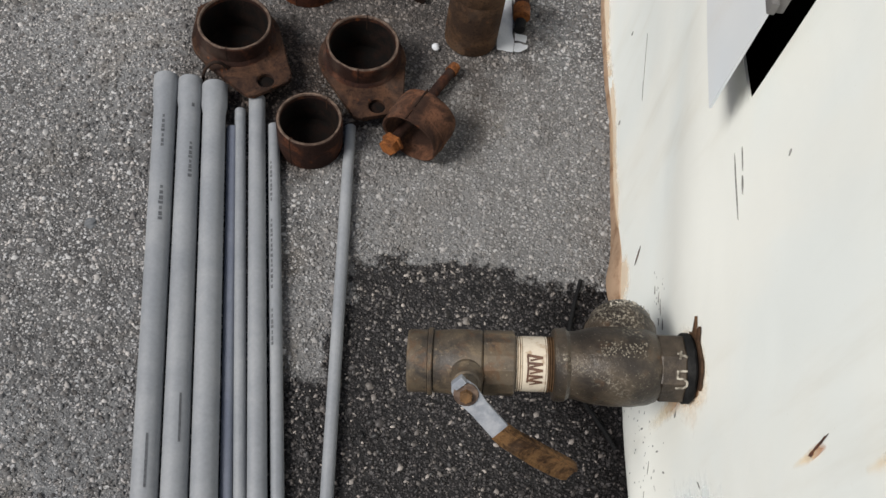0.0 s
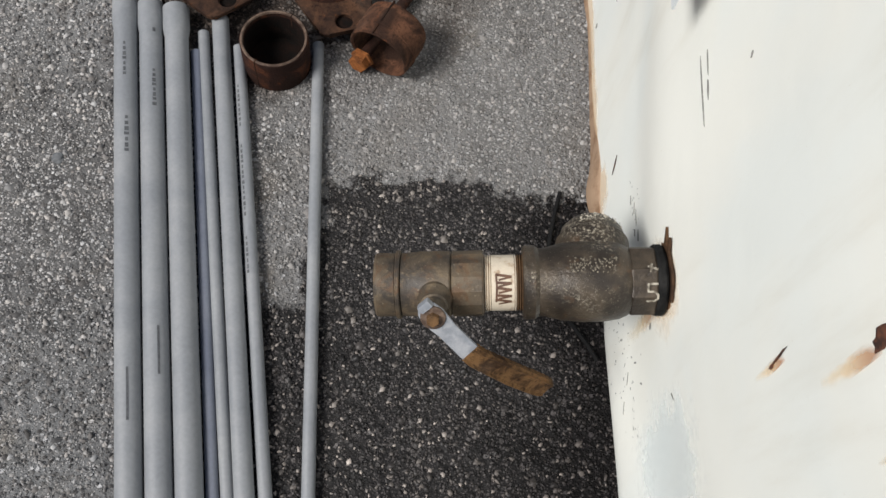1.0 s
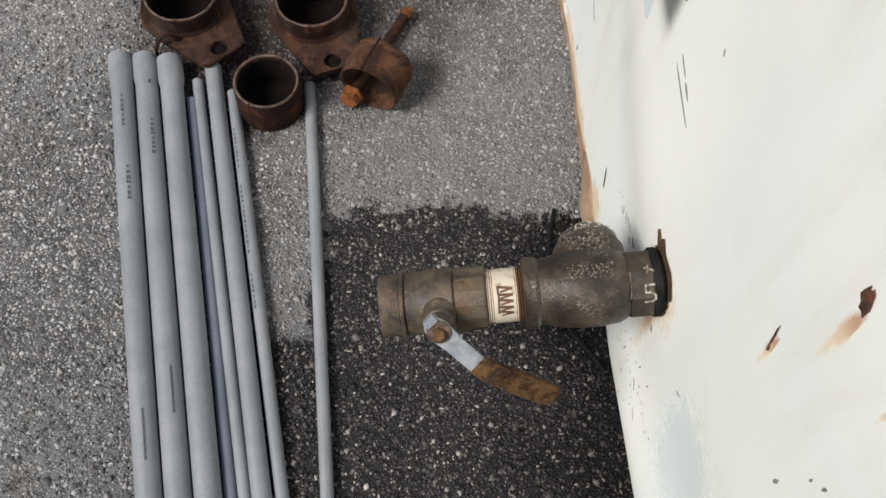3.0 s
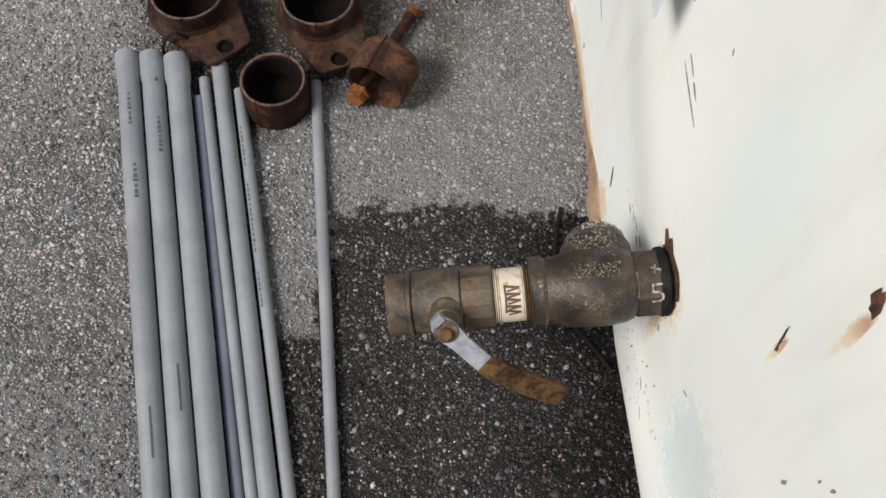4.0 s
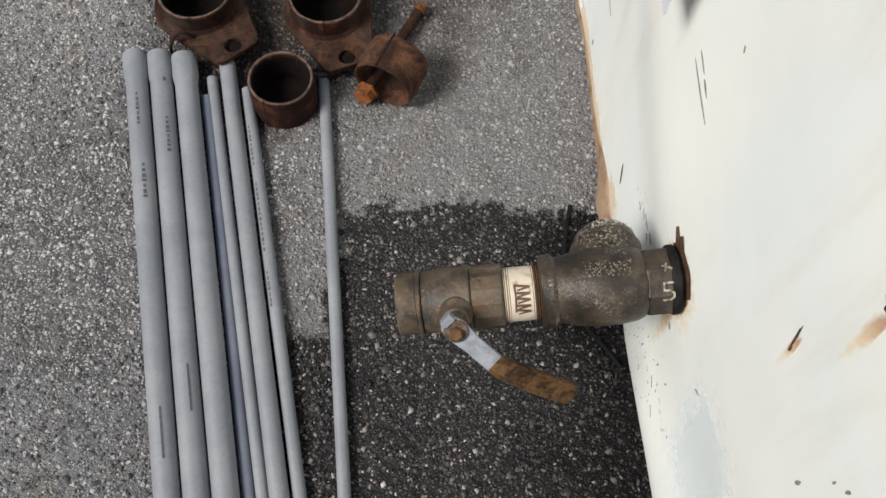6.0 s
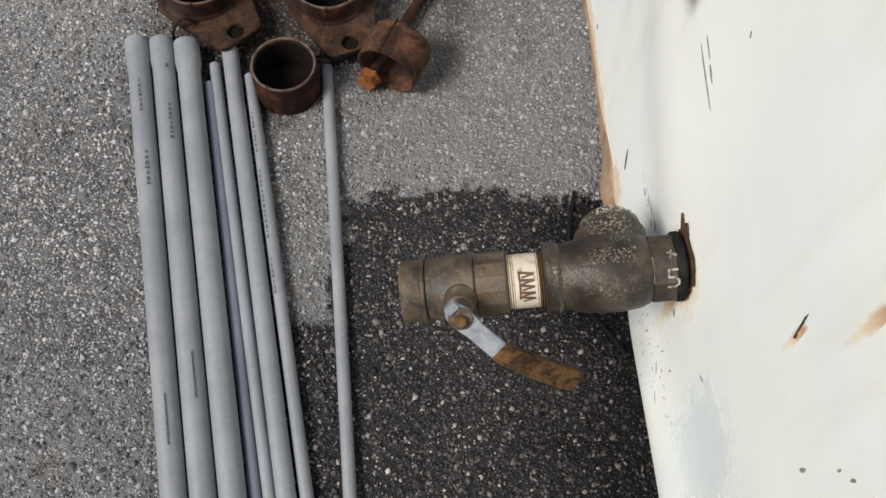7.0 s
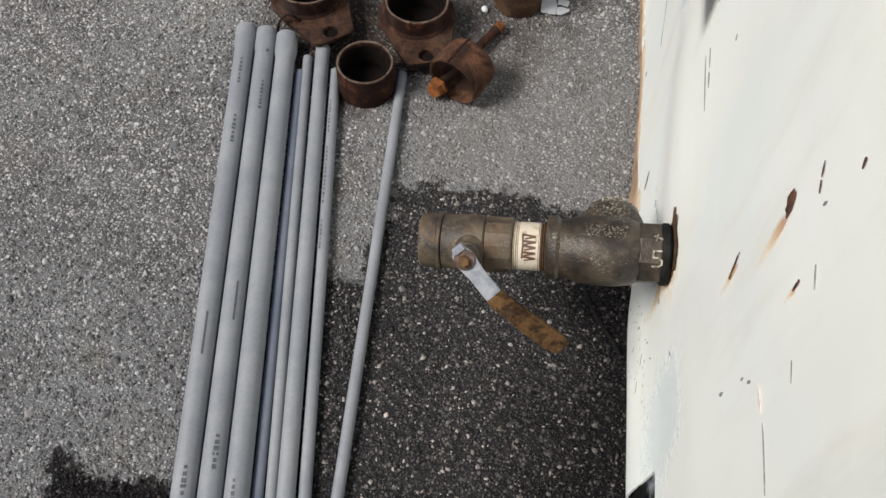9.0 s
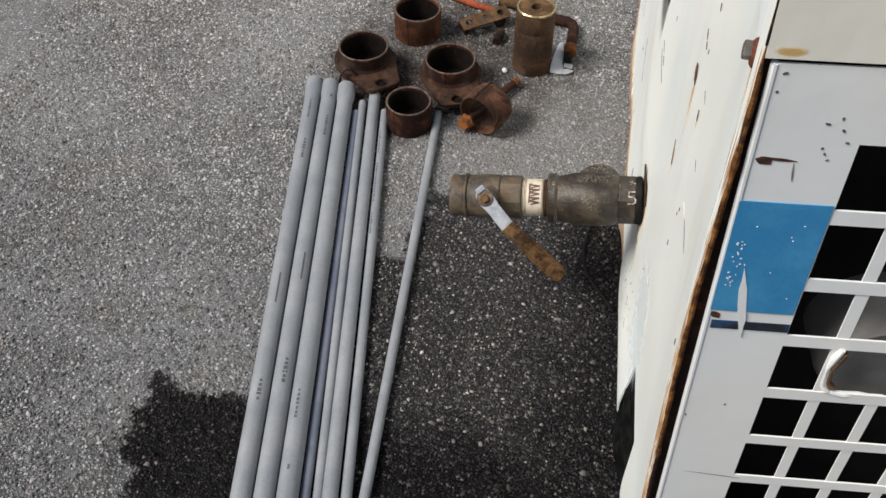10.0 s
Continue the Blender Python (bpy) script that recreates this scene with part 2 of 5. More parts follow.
def paint_material(name, base, dirt, rough=0.32, dirty=0.35):
    """Old glossy paint, faintly dented, with thin dirt and runs."""
    m, nt, bsdf = nodes_of(name)
    at = place_of(nt)
    stretch = nt.nodes.new("ShaderNodeMapping")
    stretch.inputs["Scale"].default_value = (9.0, 9.0, 1.6)
    nt.links.new(at, stretch.inputs["Vector"])
    runs = noise_of(nt, 1.0, 6, 0.6, stretch.outputs[0])
    blot = noise_of(nt, 3.2, 5, 0.55, at)
    speck = noise_of(nt, 190.0, 3, 0.6, at)
    col = mix(nt, math_node(nt, "MULTIPLY", step(nt, runs, 0.5, 0.8), dirty), base, dirt)
    col = mix(nt, math_node(nt, "MULTIPLY", step(nt, blot, 0.5, 0.78), dirty * 0.6), col, tuple(0.78 * v for v in base))
    col = mix(nt, math_node(nt, "MULTIPLY", step(nt, speck, 0.68, 0.8), 0.3), col, dirt)
    cast = step(nt, noise_of(nt, 2.3, 3, 0.5, at, 0.6), 0.38, 0.62)
    col = mix(nt, 1.0, col, mix(nt, cast, (1.005, 1.0, 0.985), (0.965, 0.99, 1.005)), "MULTIPLY")
    nt.links.new(col, bsdf.inputs["Base Color"])
    nt.links.new(math_node(nt, "MULTIPLY_ADD", blot, 0.25, rough - 0.1), bsdf.inputs["Roughness"])
    bump_to(nt, bsdf, math_node(nt, "ADD", math_node(nt, "MULTIPLY", blot, 3.0), math_node(nt, "MULTIPLY", speck, 0.05)), 0.25, 0.006)
    return m


def stain_material(name, strong, weak):
    """Rust that has run down over paint: solid at its core, thinning out."""
    m, nt, bsdf = nodes_of(name)
    coord = nt.nodes.new("ShaderNodeTexCoord")
    sep = nt.nodes.new("ShaderNodeSeparateXYZ")
    nt.links.new(coord.outputs["Generated"], sep.inputs[0])
    u = math_node(nt, "ABSOLUTE", math_node(nt, "MULTIPLY_ADD", sep.outputs["Y"], 2.0, -1.0))
    v = sep.outputs["Z"]
    n = noise_of(nt, 60.0, 5, 0.65, place_of(nt))
    edge = math_node(nt, "SUBTRACT", math_node(nt, "MULTIPLY_ADD", v, 0.7, 0.55), u)
    edge = math_node(nt, "ADD", edge, math_node(nt, "MULTIPLY_ADD", n, 0.9, -0.65))
    alpha = math_node(nt, "MULTIPLY", step(nt, edge, -0.05, 0.6), math_node(nt, "MULTIPLY_ADD", v, 0.75, 0.1), clamp=True)
    alpha = math_node(nt, "MULTIPLY", alpha, step(nt, math_node(nt, "ADD", v, math_node(nt, "MULTIPLY", u, 0.30)), 1.10, 0.84))
    nt.links.new(mix(nt, step(nt, v, 0.2, 0.95), weak, strong), bsdf.inputs["Base Color"])
    bsdf.inputs["Roughness"].default_value = 0.7
    nt.links.new(alpha, bsdf.inputs["Alpha"])
    return m


ASPHALT = asphalt_material()
CHIPS = chips_material()
def limed_brass(name):
    """Dark cast brass with smears and specks of pale lime."""
    m, nt, bsdf = nodes_of(name)
    at = place_of(nt)
    blot = step(nt, noise_of(nt, 20.0, 6, 0.6, at), 0.38, 0.72)
    col = mix(nt, blot, (0.022, 0.0165, 0.012), (0.082, 0.062, 0.042))
    zone = step(nt, noise_of(nt, 13.0, 3, 0.5, at), 0.50, 0.66)
    speck = step(nt, noise_of(nt, 210.0, 5, 0.75, at), 0.50, 0.64)
    lime = math_node(nt, "MULTIPLY", zone, speck)
    strew = step(nt, noise_of(nt, 340.0, 2, 0.5, at), 0.69, 0.74)
    lime = math_node(nt, "MAXIMUM", lime, math_node(nt, "MULTIPLY", strew, 0.7))
    col = mix(nt, math_node(nt, "MULTIPLY", lime, 0.8), col, (0.46, 0.41, 0.32))
    col = mix(nt, math_node(nt, "MULTIPLY", step(nt, noise_of(nt, 30.0, 4, 0.6, at), 0.58, 0.72), 0.5), col, (0.10, 0.052, 0.024))
    nt.links.new(col, bsdf.inputs["Base Color"])
    nt.links.new(math_node(nt, "MULTIPLY_ADD", lime, 0.3, 0.42), bsdf.inputs["Roughness"])
    bsdf.inputs["Metallic"].default_value = 0.25
    bump_to(nt, bsdf, math_node(nt, "ADD", math_node(nt, "ADD", blot, noise_of(nt, 260.0, 3, 0.6, at)), lime), 0.5, 0.0016)
    return m


def creeping_rust(name):
    """Patchy thin rust in long streaks."""
    m, nt, bsdf = nodes_of(name)
    at = place_of(nt)
    stretch = nt.nodes.new("ShaderNodeMapping")
    stretch.inputs["Scale"].default_value = (150.0, 110.0, 9.0)
    nt.links.new(at, stretch.inputs["Vector"])
    streak = noise_of(nt, 1.0, 5, 0.65, stretch.outputs[0])
    patch = noise_of(nt, 5.0, 4, 0.6, at)
    nt.links.new(math_node(nt, "MULTIPLY", step(nt, math_node(nt, "ADD", streak, patch), 0.84, 1.10), 0.9), bsdf.inputs["Alpha"])
    nt.links.new(mix(nt, step(nt, streak, 0.4, 0.7), (0.50, 0.29, 0.10), (0.22, 0.075, 0.02)), bsdf.inputs["Base Color"])
    bsdf.inputs["Roughness"].default_value = 0.75
    return m


def grimy_brass(name):
    """Dull brass under grey dirt, with tan dust, brown stains and rubbed spots."""
    m, nt, bsdf = nodes_of(name)
    at = place_of(nt)
    n1, n2, n3 = noise_of(nt, 15.0, 6, 0.65, at, 0.5), noise_of(nt, 46.0, 5, 0.7, at, 0.3), noise_of(nt, 240.0, 3, 0.6, at)
    col = mix(nt, step(nt, n1, 0.34, 0.66), (0.034, 0.027, 0.021), (0.125, 0.094, 0.060))
    col = mix(nt, math_node(nt, "MULTIPLY", step(nt, n2, 0.52, 0.70), 0.65), col, (0.165, 0.120, 0.070))
    col = mix(nt, math_node(nt, "MULTIPLY", step(nt, noise_of(nt, 27.0, 5, 0.65, at, 0.8), 0.54, 0.68), 0.6), col, (0.105, 0.050, 0.020))
    col = mix(nt, math_node(nt, "MULTIPLY", step(nt, noise_of(nt, 33.0, 5, 0.7, at), 0.56, 0.70), 0.75), col, (0.020, 0.016, 0.013))
    col = mix(nt, math_node(nt, "MULTIPLY", step(nt, n3, 0.62, 0.74), 0.5), col, (0.24, 0.20, 0.14))
    nt.links.new(col, bsdf.inputs["Base Color"])
    nt.links.new(math_node(nt, "MULTIPLY_ADD", n2, 0.4, 0.38), bsdf.inputs["Roughness"])
    bsdf.inputs["Metallic"].default_value = 0.2
    bump_to(nt, bsdf, math_node(nt, "ADD", n2, math_node(nt, "MULTIPLY", n3, 0.5)), 0.6, 0.002)
    return m


def smear_material(name, colour, strength, across="Y"):
    """A soft-edged, half-clear patch of one colour."""
    m, nt, bsdf = nodes_of(name)
    coord = nt.nodes.new("ShaderNodeTexCoord")
    sep = nt.nodes.new("ShaderNodeSeparateXYZ")
    nt.links.new(coord.outputs["Generated"], sep.inputs[0])
    u = math_node(nt, "MULTIPLY_ADD", sep.outputs[across], 2.0, -1.0)
    v = math_node(nt, "MULTIPLY_ADD", sep.outputs["Z"], 2.0, -1.0)
    d = math_node(nt, "SQRT", math_node(nt, "ADD", math_node(nt, "MULTIPLY", u, u), math_node(nt, "MULTIPLY", v, v)))
    d = math_node(nt, "ADD", d, math_node(nt, "MULTIPLY_ADD", noise_of(nt, 26.0, 4, 0.6, place_of(nt)), 0.7, -0.35))
    nt.links.new(math_node(nt, "MULTIPLY", step(nt, d, 0.78, 0.35), strength), bsdf.inputs["Alpha"])
    bsdf.inputs["Base Color"].default_value = (*colour, 1)
    bsdf.inputs["Roughness"].default_value = 0.4
    return m


TANLIP = plain("tan_rusty_paint", (0.30, 0.205, 0.135), (0.17, 0.095, 0.05), 0.7, 0, 24, 0.35, 0.0015, (0.42, 0.72))
EDGERUST = creeping_rust("creeping_rust")
WHITE = paint_material("white_paint", (0.79, 0.80, 0.755), (0.50, 0.44, 0.33), 0.34, 0.30)
RAILWHITE = paint_material("rail_white_paint", (0.83, 0.85, 0.85), (0.50, 0.46, 0.38), 0.3, 0.22)
FRONTWHITE = paint_material("front_white_paint", (0.80, 0.795, 0.77), (0.46, 0.43, 0.38), 0.4, 0.35)
CREAM = paint_material("cream_paint", (0.82, 0.785, 0.68), (0.42, 0.36, 0.26), 0.42, 0.35)
BLUE = plain("blue_paint", (0.03, 0.225, 0.46), (0.055, 0.28, 0.51), 0.42, 0, 14, 0.08, 0.0008)
NAVY = plain("dark_stripe", (0.012, 0.014, 0.02), (0.02, 0.06, 0.13), 0.5, 0, 40)
RUST = rust_material("rust_brown", (0.020, 0.0083, 0.0056), (0.096, 0.033, 0.0148), (0.48, 0.74), 16)
RUSTDARK = rust_material("rust_dark", (0.013, 0.0070, 0.0050), (0.042, 0.018, 0.0092))
RUSTORANGE = rust_material("rust_orange", (0.09, 0.032, 0.011), (0.24, 0.085, 0.025), (0.35, 0.62), 35)
SEAMRUST = rust_material("seam_rust", (0.06, 0.022, 0.008), (0.26, 0.115, 0.03), (0.40, 0.62), 40)
COLLARRED = rust_material("reddish_rust", (0.036, 0.0125, 0.007), (0.125, 0.042, 0.017), (0.42, 0.70), 18)
RUSTRED = rust_material("rust_red", (0.060, 0.018, 0.010), (0.165, 0.050, 0.022), (0.35, 0.62), 35)
RUSTTAN = rust_material("rust_tan", (0.062, 0.036, 0.019), (0.15, 0.083, 0.038), (0.38, 0.66), 18)
CANRUST = rust_material("can_rust", (0.028, 0.016, 0.010), (0.088, 0.047, 0.024), (0.38, 0.66), 14)
GRIPRUST = rust_material("grip_rust", (0.034, 0.017, 0.008), (0.145, 0.078, 0.032), (0.38, 0.60), 34, 0.4)
BRASS = grimy_brass("weathered_brass")
BRASSDARK = plain("dark_cast_brass", (0.024, 0.0175, 0.0125), (0.085, 0.064, 0.044), 0.45, 0.3, 20, 0.5, 0.0018, (0.38, 0.72))
LIME = plain("thin_lime", (0.20, 0.175, 0.135), (0.08, 0.066, 0.050), 0.8, 0, 160, 0.4, 0.001, (0.38, 0.62))
SCALE = plain("lime_scale", (0.36, 0.33, 0.27), (0.10, 0.085, 0.065), 0.75, 0, 130, 0.4, 0.001, (0.42, 0.6))
STICKER = plain("cream_sticker", (0.54, 0.47, 0.37), (0.30, 0.20, 0.12), 0.65, 0, 62, 0.2, 0.0006, (0.50, 0.74))
BROWNINK = plain("brown_ink", (0.075, 0.035, 0.02), (0.12, 0.06, 0.035), 0.6, 0, 60)
TIN = plain("zinc_paint", (0.215, 0.23, 0.255), (0.31, 0.32, 0.34), 0.5, 0.15, 45, 0.3, 0.001)
GREY = plain("grey_plastic", (0.186, 0.196, 0.210), (0.236, 0.244, 0.253), 0.5, 0, 9, 0.06, 0.0006, (0.35, 0.7), fine=140)
GREYBLUE = plain("blue_grey_plastic", (0.135, 0.15, 0.195), (0.18, 0.195, 0.235), 0.5, 0, 9, 0.06, 0.0006, fine=140)
INK = plain("grey_ink", (0.045, 0.048, 0.052), (0.09, 0.094, 0.10), 0.6, 0, 220, 0.0, 0.0005, (0.4, 0.55))
BLACK = plain("black_rubber", (0.007, 0.007, 0.007), (0.02, 0.0195, 0.019), 0.8, 0, 30, 0.3, 0.002)
CABLE = plain("black_sheath", (0.006, 0.006, 0.0065), (0.012, 0.012, 0.012), 0.85, 0, 30)
# near-black: the dark of the closed inside is put into the colour
DARKINSIDE = plain("dark_inside", (0.012, 0.011, 0.011), (0.026, 0.023, 0.021), 0.7, 0.2, 12)
GREYMETAL = plain("grey_inside", (0.13, 0.125, 0.12), (0.19, 0.18, 0.17), 0.6, 0.2, 12)
CHIPPED = plain("bare_chip", (0.030, 0.013, 0.009), (0.120, 0.042, 0.020), 0.75, 0, 90)
PRIMER = plain("dark_primer", (0.075, 0.08, 0.085), (0.13, 0.135, 0.14), 0.7, 0, 90)
GREYCHIP = plain("grey_primer", (0.16, 0.16, 0.15), (0.27, 0.265, 0.25), 0.7, 0, 90)
PINK = plain("faded_red_scrape", (0.62, 0.46, 0.40), (0.74, 0.68, 0.62), 0.6, 0, 70)
# near-black that puts the shade inside collars and bolt holes into colour
SHADEBLACK = plain("shade_black", (0.0045, 0.0035, 0.003), (0.011, 0.006, 0.0045), 0.9, 0.0, 40, 0.4, 0.002)
WORNRIM = plain("worn_rusty_rim", (0.075, 0.048, 0.034), (0.16, 0.11, 0.08), 0.55, 0.3, 60, 0.4, 0.001)
STEEL = plain("dull_steel", (0.30, 0.29, 0.28), (0.20, 0.16, 0.13), 0.38, 0.8, 50, 0.2, 0.0008)
GOLDRIM = plain("brassy_rim", (0.45, 0.36, 0.2), (0.3, 0.2, 0.1), 0.3, 0.8, 60)
PAPER = plain("white_paper", (0.70, 0.71, 0.73), (0.6, 0.61, 0.63), 0.7, 0, 30, 0.2, 0.001)
# white greyed and cooled: the ajar door's shade put into the colour
SHADEDWHITE = paint_material("shaded_white_paint", (0.66, 0.68, 0.69), (0.55, 0.5, 0.42), 0.36, 0.25)
RUSTSMEAR2 = smear_material("rust_corner_smear", (0.58, 0.37, 0.13), 0.95, "X")
WARMSMEAR = smear_material("rusty_film", (0.56, 0.40, 0.25), 0.6)
GREYPATCH = smear_material("soft_grey", (0.53, 0.575, 0.60), 0.6)
LIMED = limed_brass("limed_cast_brass")
for dull in (SHADEBLACK, BLACK, CABLE, DARKINSIDE):
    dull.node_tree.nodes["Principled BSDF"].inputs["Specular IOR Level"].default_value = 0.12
REDLEAD = rust_material("red_lead_rust", (0.16, 0.035, 0.016), (0.30, 0.07, 0.03), (0.35, 0.62), 35)
PLATERUST = rust_material("plate_rust", (0.022, 0.0115, 0.0080), (0.074, 0.036, 0.020), (0.38, 0.66), 20)
CLAMPRUST = rust_material("clamp_rust", (0.026, 0.0125, 0.008), (0.120, 0.054, 0.030), (0.42, 0.66), 15)
RUN = stain_material("rust_run", (0.33, 0.12, 0.025), (0.64, 0.39, 0.10))
HALO = stain_material("rust_halo", (0.36, 0.17, 0.06), (0.62, 0.45, 0.22))


# ---------------------------------------------------------------- mesh helpers
def finish(bm, sharp=35.0):
    bmesh.ops.recalc_face_normals(bm, faces=bm.faces[:])
    limit = radians(sharp)
    for f in bm.faces:
        f.smooth = True
    for e in bm.edges:
        if len(e.link_faces) == 2 and e.calc_face_angle(0.0) > limit:
            e.smooth = False


def part(name, bm, material, parent=None, label="", sharp=35.0):
    """One mesh object out of a bmesh, under a thing or under a part."""
    finish(bm, sharp)
    me = bpy.data.meshes.new(name)
    bm.to_mesh(me)
    bm.free()
    me.materials.append(material)
    ob = new(name, me)
    if parent is not None:
        ob.parent = parent
    if label:
        tagged(ob, label)
    return ob


def thing(name, m, label, category, group="", kind=""):
    ob = new(name)
    ob.empty_display_size = 0.05
    ob.matrix_basis = m
    return tagged(ob, label, category, group, kind)


def frame_of(origin, x_axis, z_hint):
    """A pose whose x axis runs along x_axis and whose z axis is as near to z_hint as can be."""
    x = Vector(x_axis).normalized()
    z = Vector(z_hint)
    z = (z - x * z.dot(x)).normalized()
    y = z.cross(x)
    m = Matrix((x, y, z)).transposed().to_4x4()
    m.translation = Vector(origin)
    return m


def lathe(bm, profile, m=None, n=40, closed=False, jitter=0.0, seed=0):
    """Turns (distance along x, radius) rows round the x axis; closed joins the last row to the first."""
    rnd = random.Random(seed)
    m = m or Matrix()
    rings = []
    for a, r in profile:
        if r < 1e-6:
            rings.append([bm.verts.new(m @ Vector((a, 0, 0)))])
        else:
            rings.append([bm.verts.new(m @ Vector((a + rnd.uniform(-jitter, jitter), r * math.cos(2 * math.pi * i / n), r * math.sin(2 * math.pi * i / n)))) for i in range(n)])
    pairs = list(zip(rings, rings[1:]))
    if closed:
        pairs.append((rings[-1], rings[0]))
    for p, q in pairs:
        for i in range(n):
            j = (i + 1) % n
            if len(p) == 1 and len(q) == 1:
                continue
            if len(p) == 1:
                bm.faces.new((p[0], q[i], q[j]))
            elif len(q) == 1:
                bm.faces.new((p[i], p[j], q[0]))
            else:
                bm.faces.new((p[i], p[j], q[j], q[i]))
    return bm


def box(bm, size, m=None, bevel=0.0):
    m = m or Matrix()
    made = bmesh.ops.create_cube(bm, size=1.0, matrix=m @ Matrix.Diagonal((*size, 1)))
    if bevel:
        edges = list({e for v in made["verts"] for e in v.link_edges})
        bmesh.ops.bevel(bm, geom=edges, offset=bevel, segments=2, affect="EDGES", profile=0.7)
    return bm


def slab(bm, outline, low, high, m=None, holes=()):
    """A plate with that outline in x and y, from low to high; holes are (x, y, radius)."""
    m = m or Matrix()
    rims = [outline] + [[(x + r * math.cos(-2 * math.pi * i / 18), y + r * math.sin(-2 * math.pi * i / 18)) for i in range(18)] for x, y, r in holes]
    levels = []
    for z in (low, high):
        loops = [[bm.verts.new(m @ Vector((x, y, z))) for x, y in rim] for rim in rims]
        edges = [bm.edges.new((loop[i], loop[(i + 1) % len(loop)])) for loop in loops for i in range(len(loop))]
        bmesh.ops.triangle_fill(bm, edges=edges, use_beauty=True, use_dissolve=False)
        levels.append(loops)
    for a, b in zip(*levels):
        for i in range(len(a)):
            j = (i + 1) % len(a)
            bm.faces.new((a[i], a[j], b[j], b[i]))
    return bm


def sweep(bm, points, radius, n=10):
    """A round rod along points; radius may be a list."""
    pts = [Vector(p) for p in points]
    radii = radius if isinstance(radius, (list, tuple)) else [radius] * len(pts)
    rings = []
    side = None
    for i, p in enumerate(pts):
        d = (pts[min(i + 1, len(pts) - 1)] - pts[max(i - 1, 0)]).normalized()
        if side is None:
            side = d.orthogonal().normalized()
        side = (side - d * side.dot(d)).normalized()
        up = d.cross(side)
        rings.append([bm.verts.new(p + radii[i] * (side * math.cos(2 * math.pi * k / n) + up * math.sin(2 * math.pi * k / n))) for k in range(n)])
    for p, q in zip(rings, rings[1:]):
        for k in range(n):
            j = (k + 1) % n
            bm.faces.new((p[k], p[j], q[j], q[k]))
    bm.faces.new(rings[0][::-1])
    bm.faces.new(rings[-1])
    return bm


def wrap_strip(bm, line, width, radius, m=None, lift=0.0006):
    """A stroke of paint along (distance, angle in degrees) points on a round body."""
    m = m or Matrix()
    on = [Vector((a, radians(g) * radius, 0)) for a, g in line]
    fine = []
    for p, q in zip(on, on[1:]):
        k = max(2, int((q - p).length / 0.003))
        fine += [p.lerp(q, i / k) for i in range(k)]
    fine.append(on[-1])
    rows = []
    for i, p in enumerate(fine):
        d = (fine[min(i + 1, len(fine) - 1)] - fine[max(i - 1, 0)]).normalized()
        s = Vector((-d.y, d.x, 0)) * width / 2
        row = []
        for q in (p - s, p + s):
            g = q.y / radius
            row.append(bm.verts.new(m @ Vector((q.x, (radius + lift) * math.cos(g), (radius + lift) * math.sin(g)))))
        rows.append(row)
    for p, q in zip(rows, rows[1:]):
        bm.faces.new((p[0], p[1], q[1], q[0]))
    return bm


def blob_outline(rnd, length, width, n=12, rough=0.35):
    """An uneven long outline round the origin, long in y."""
    return [(width / 2 * math.cos(2 * math.pi * i / n) * rnd.uniform(1 - rough, 1), length / 2 * math.sin(2 * math.pi * i / n) * rnd.uniform(1 - rough, 1)) for i in range(n)]


# ---------------------------------------------------------------- ground
def make_ground():
    bm = bmesh.new()
    n = 90
    ts = [i / n * 2 - 1 for i in range(n + 1)]
    line = [1.6 * t + 900 * t ** 11 for t in ts]
    rows = []
    for v in line:
        row = []
        for u in line:
            near = max(0.0, 1 - max(abs(u), abs(v)) / 4)
            row.append(bm.verts.new((u, v + 0.7, near * 0.003 * noise.noise(Vector((u * 2.3, v * 2.3, 0))) - 0.0015)))
        rows.append(row)
    for a, b in zip(rows, rows[1:]):
        for i in range(n):
            bm.faces.new((a[i], a[i + 1], b[i + 1], b[i]))
    ob = part("ground", bm, ASPHALT)
    return tagged(ob, "worn grey asphalt ground with pale stones and wet patches", "ground", kind="structure")


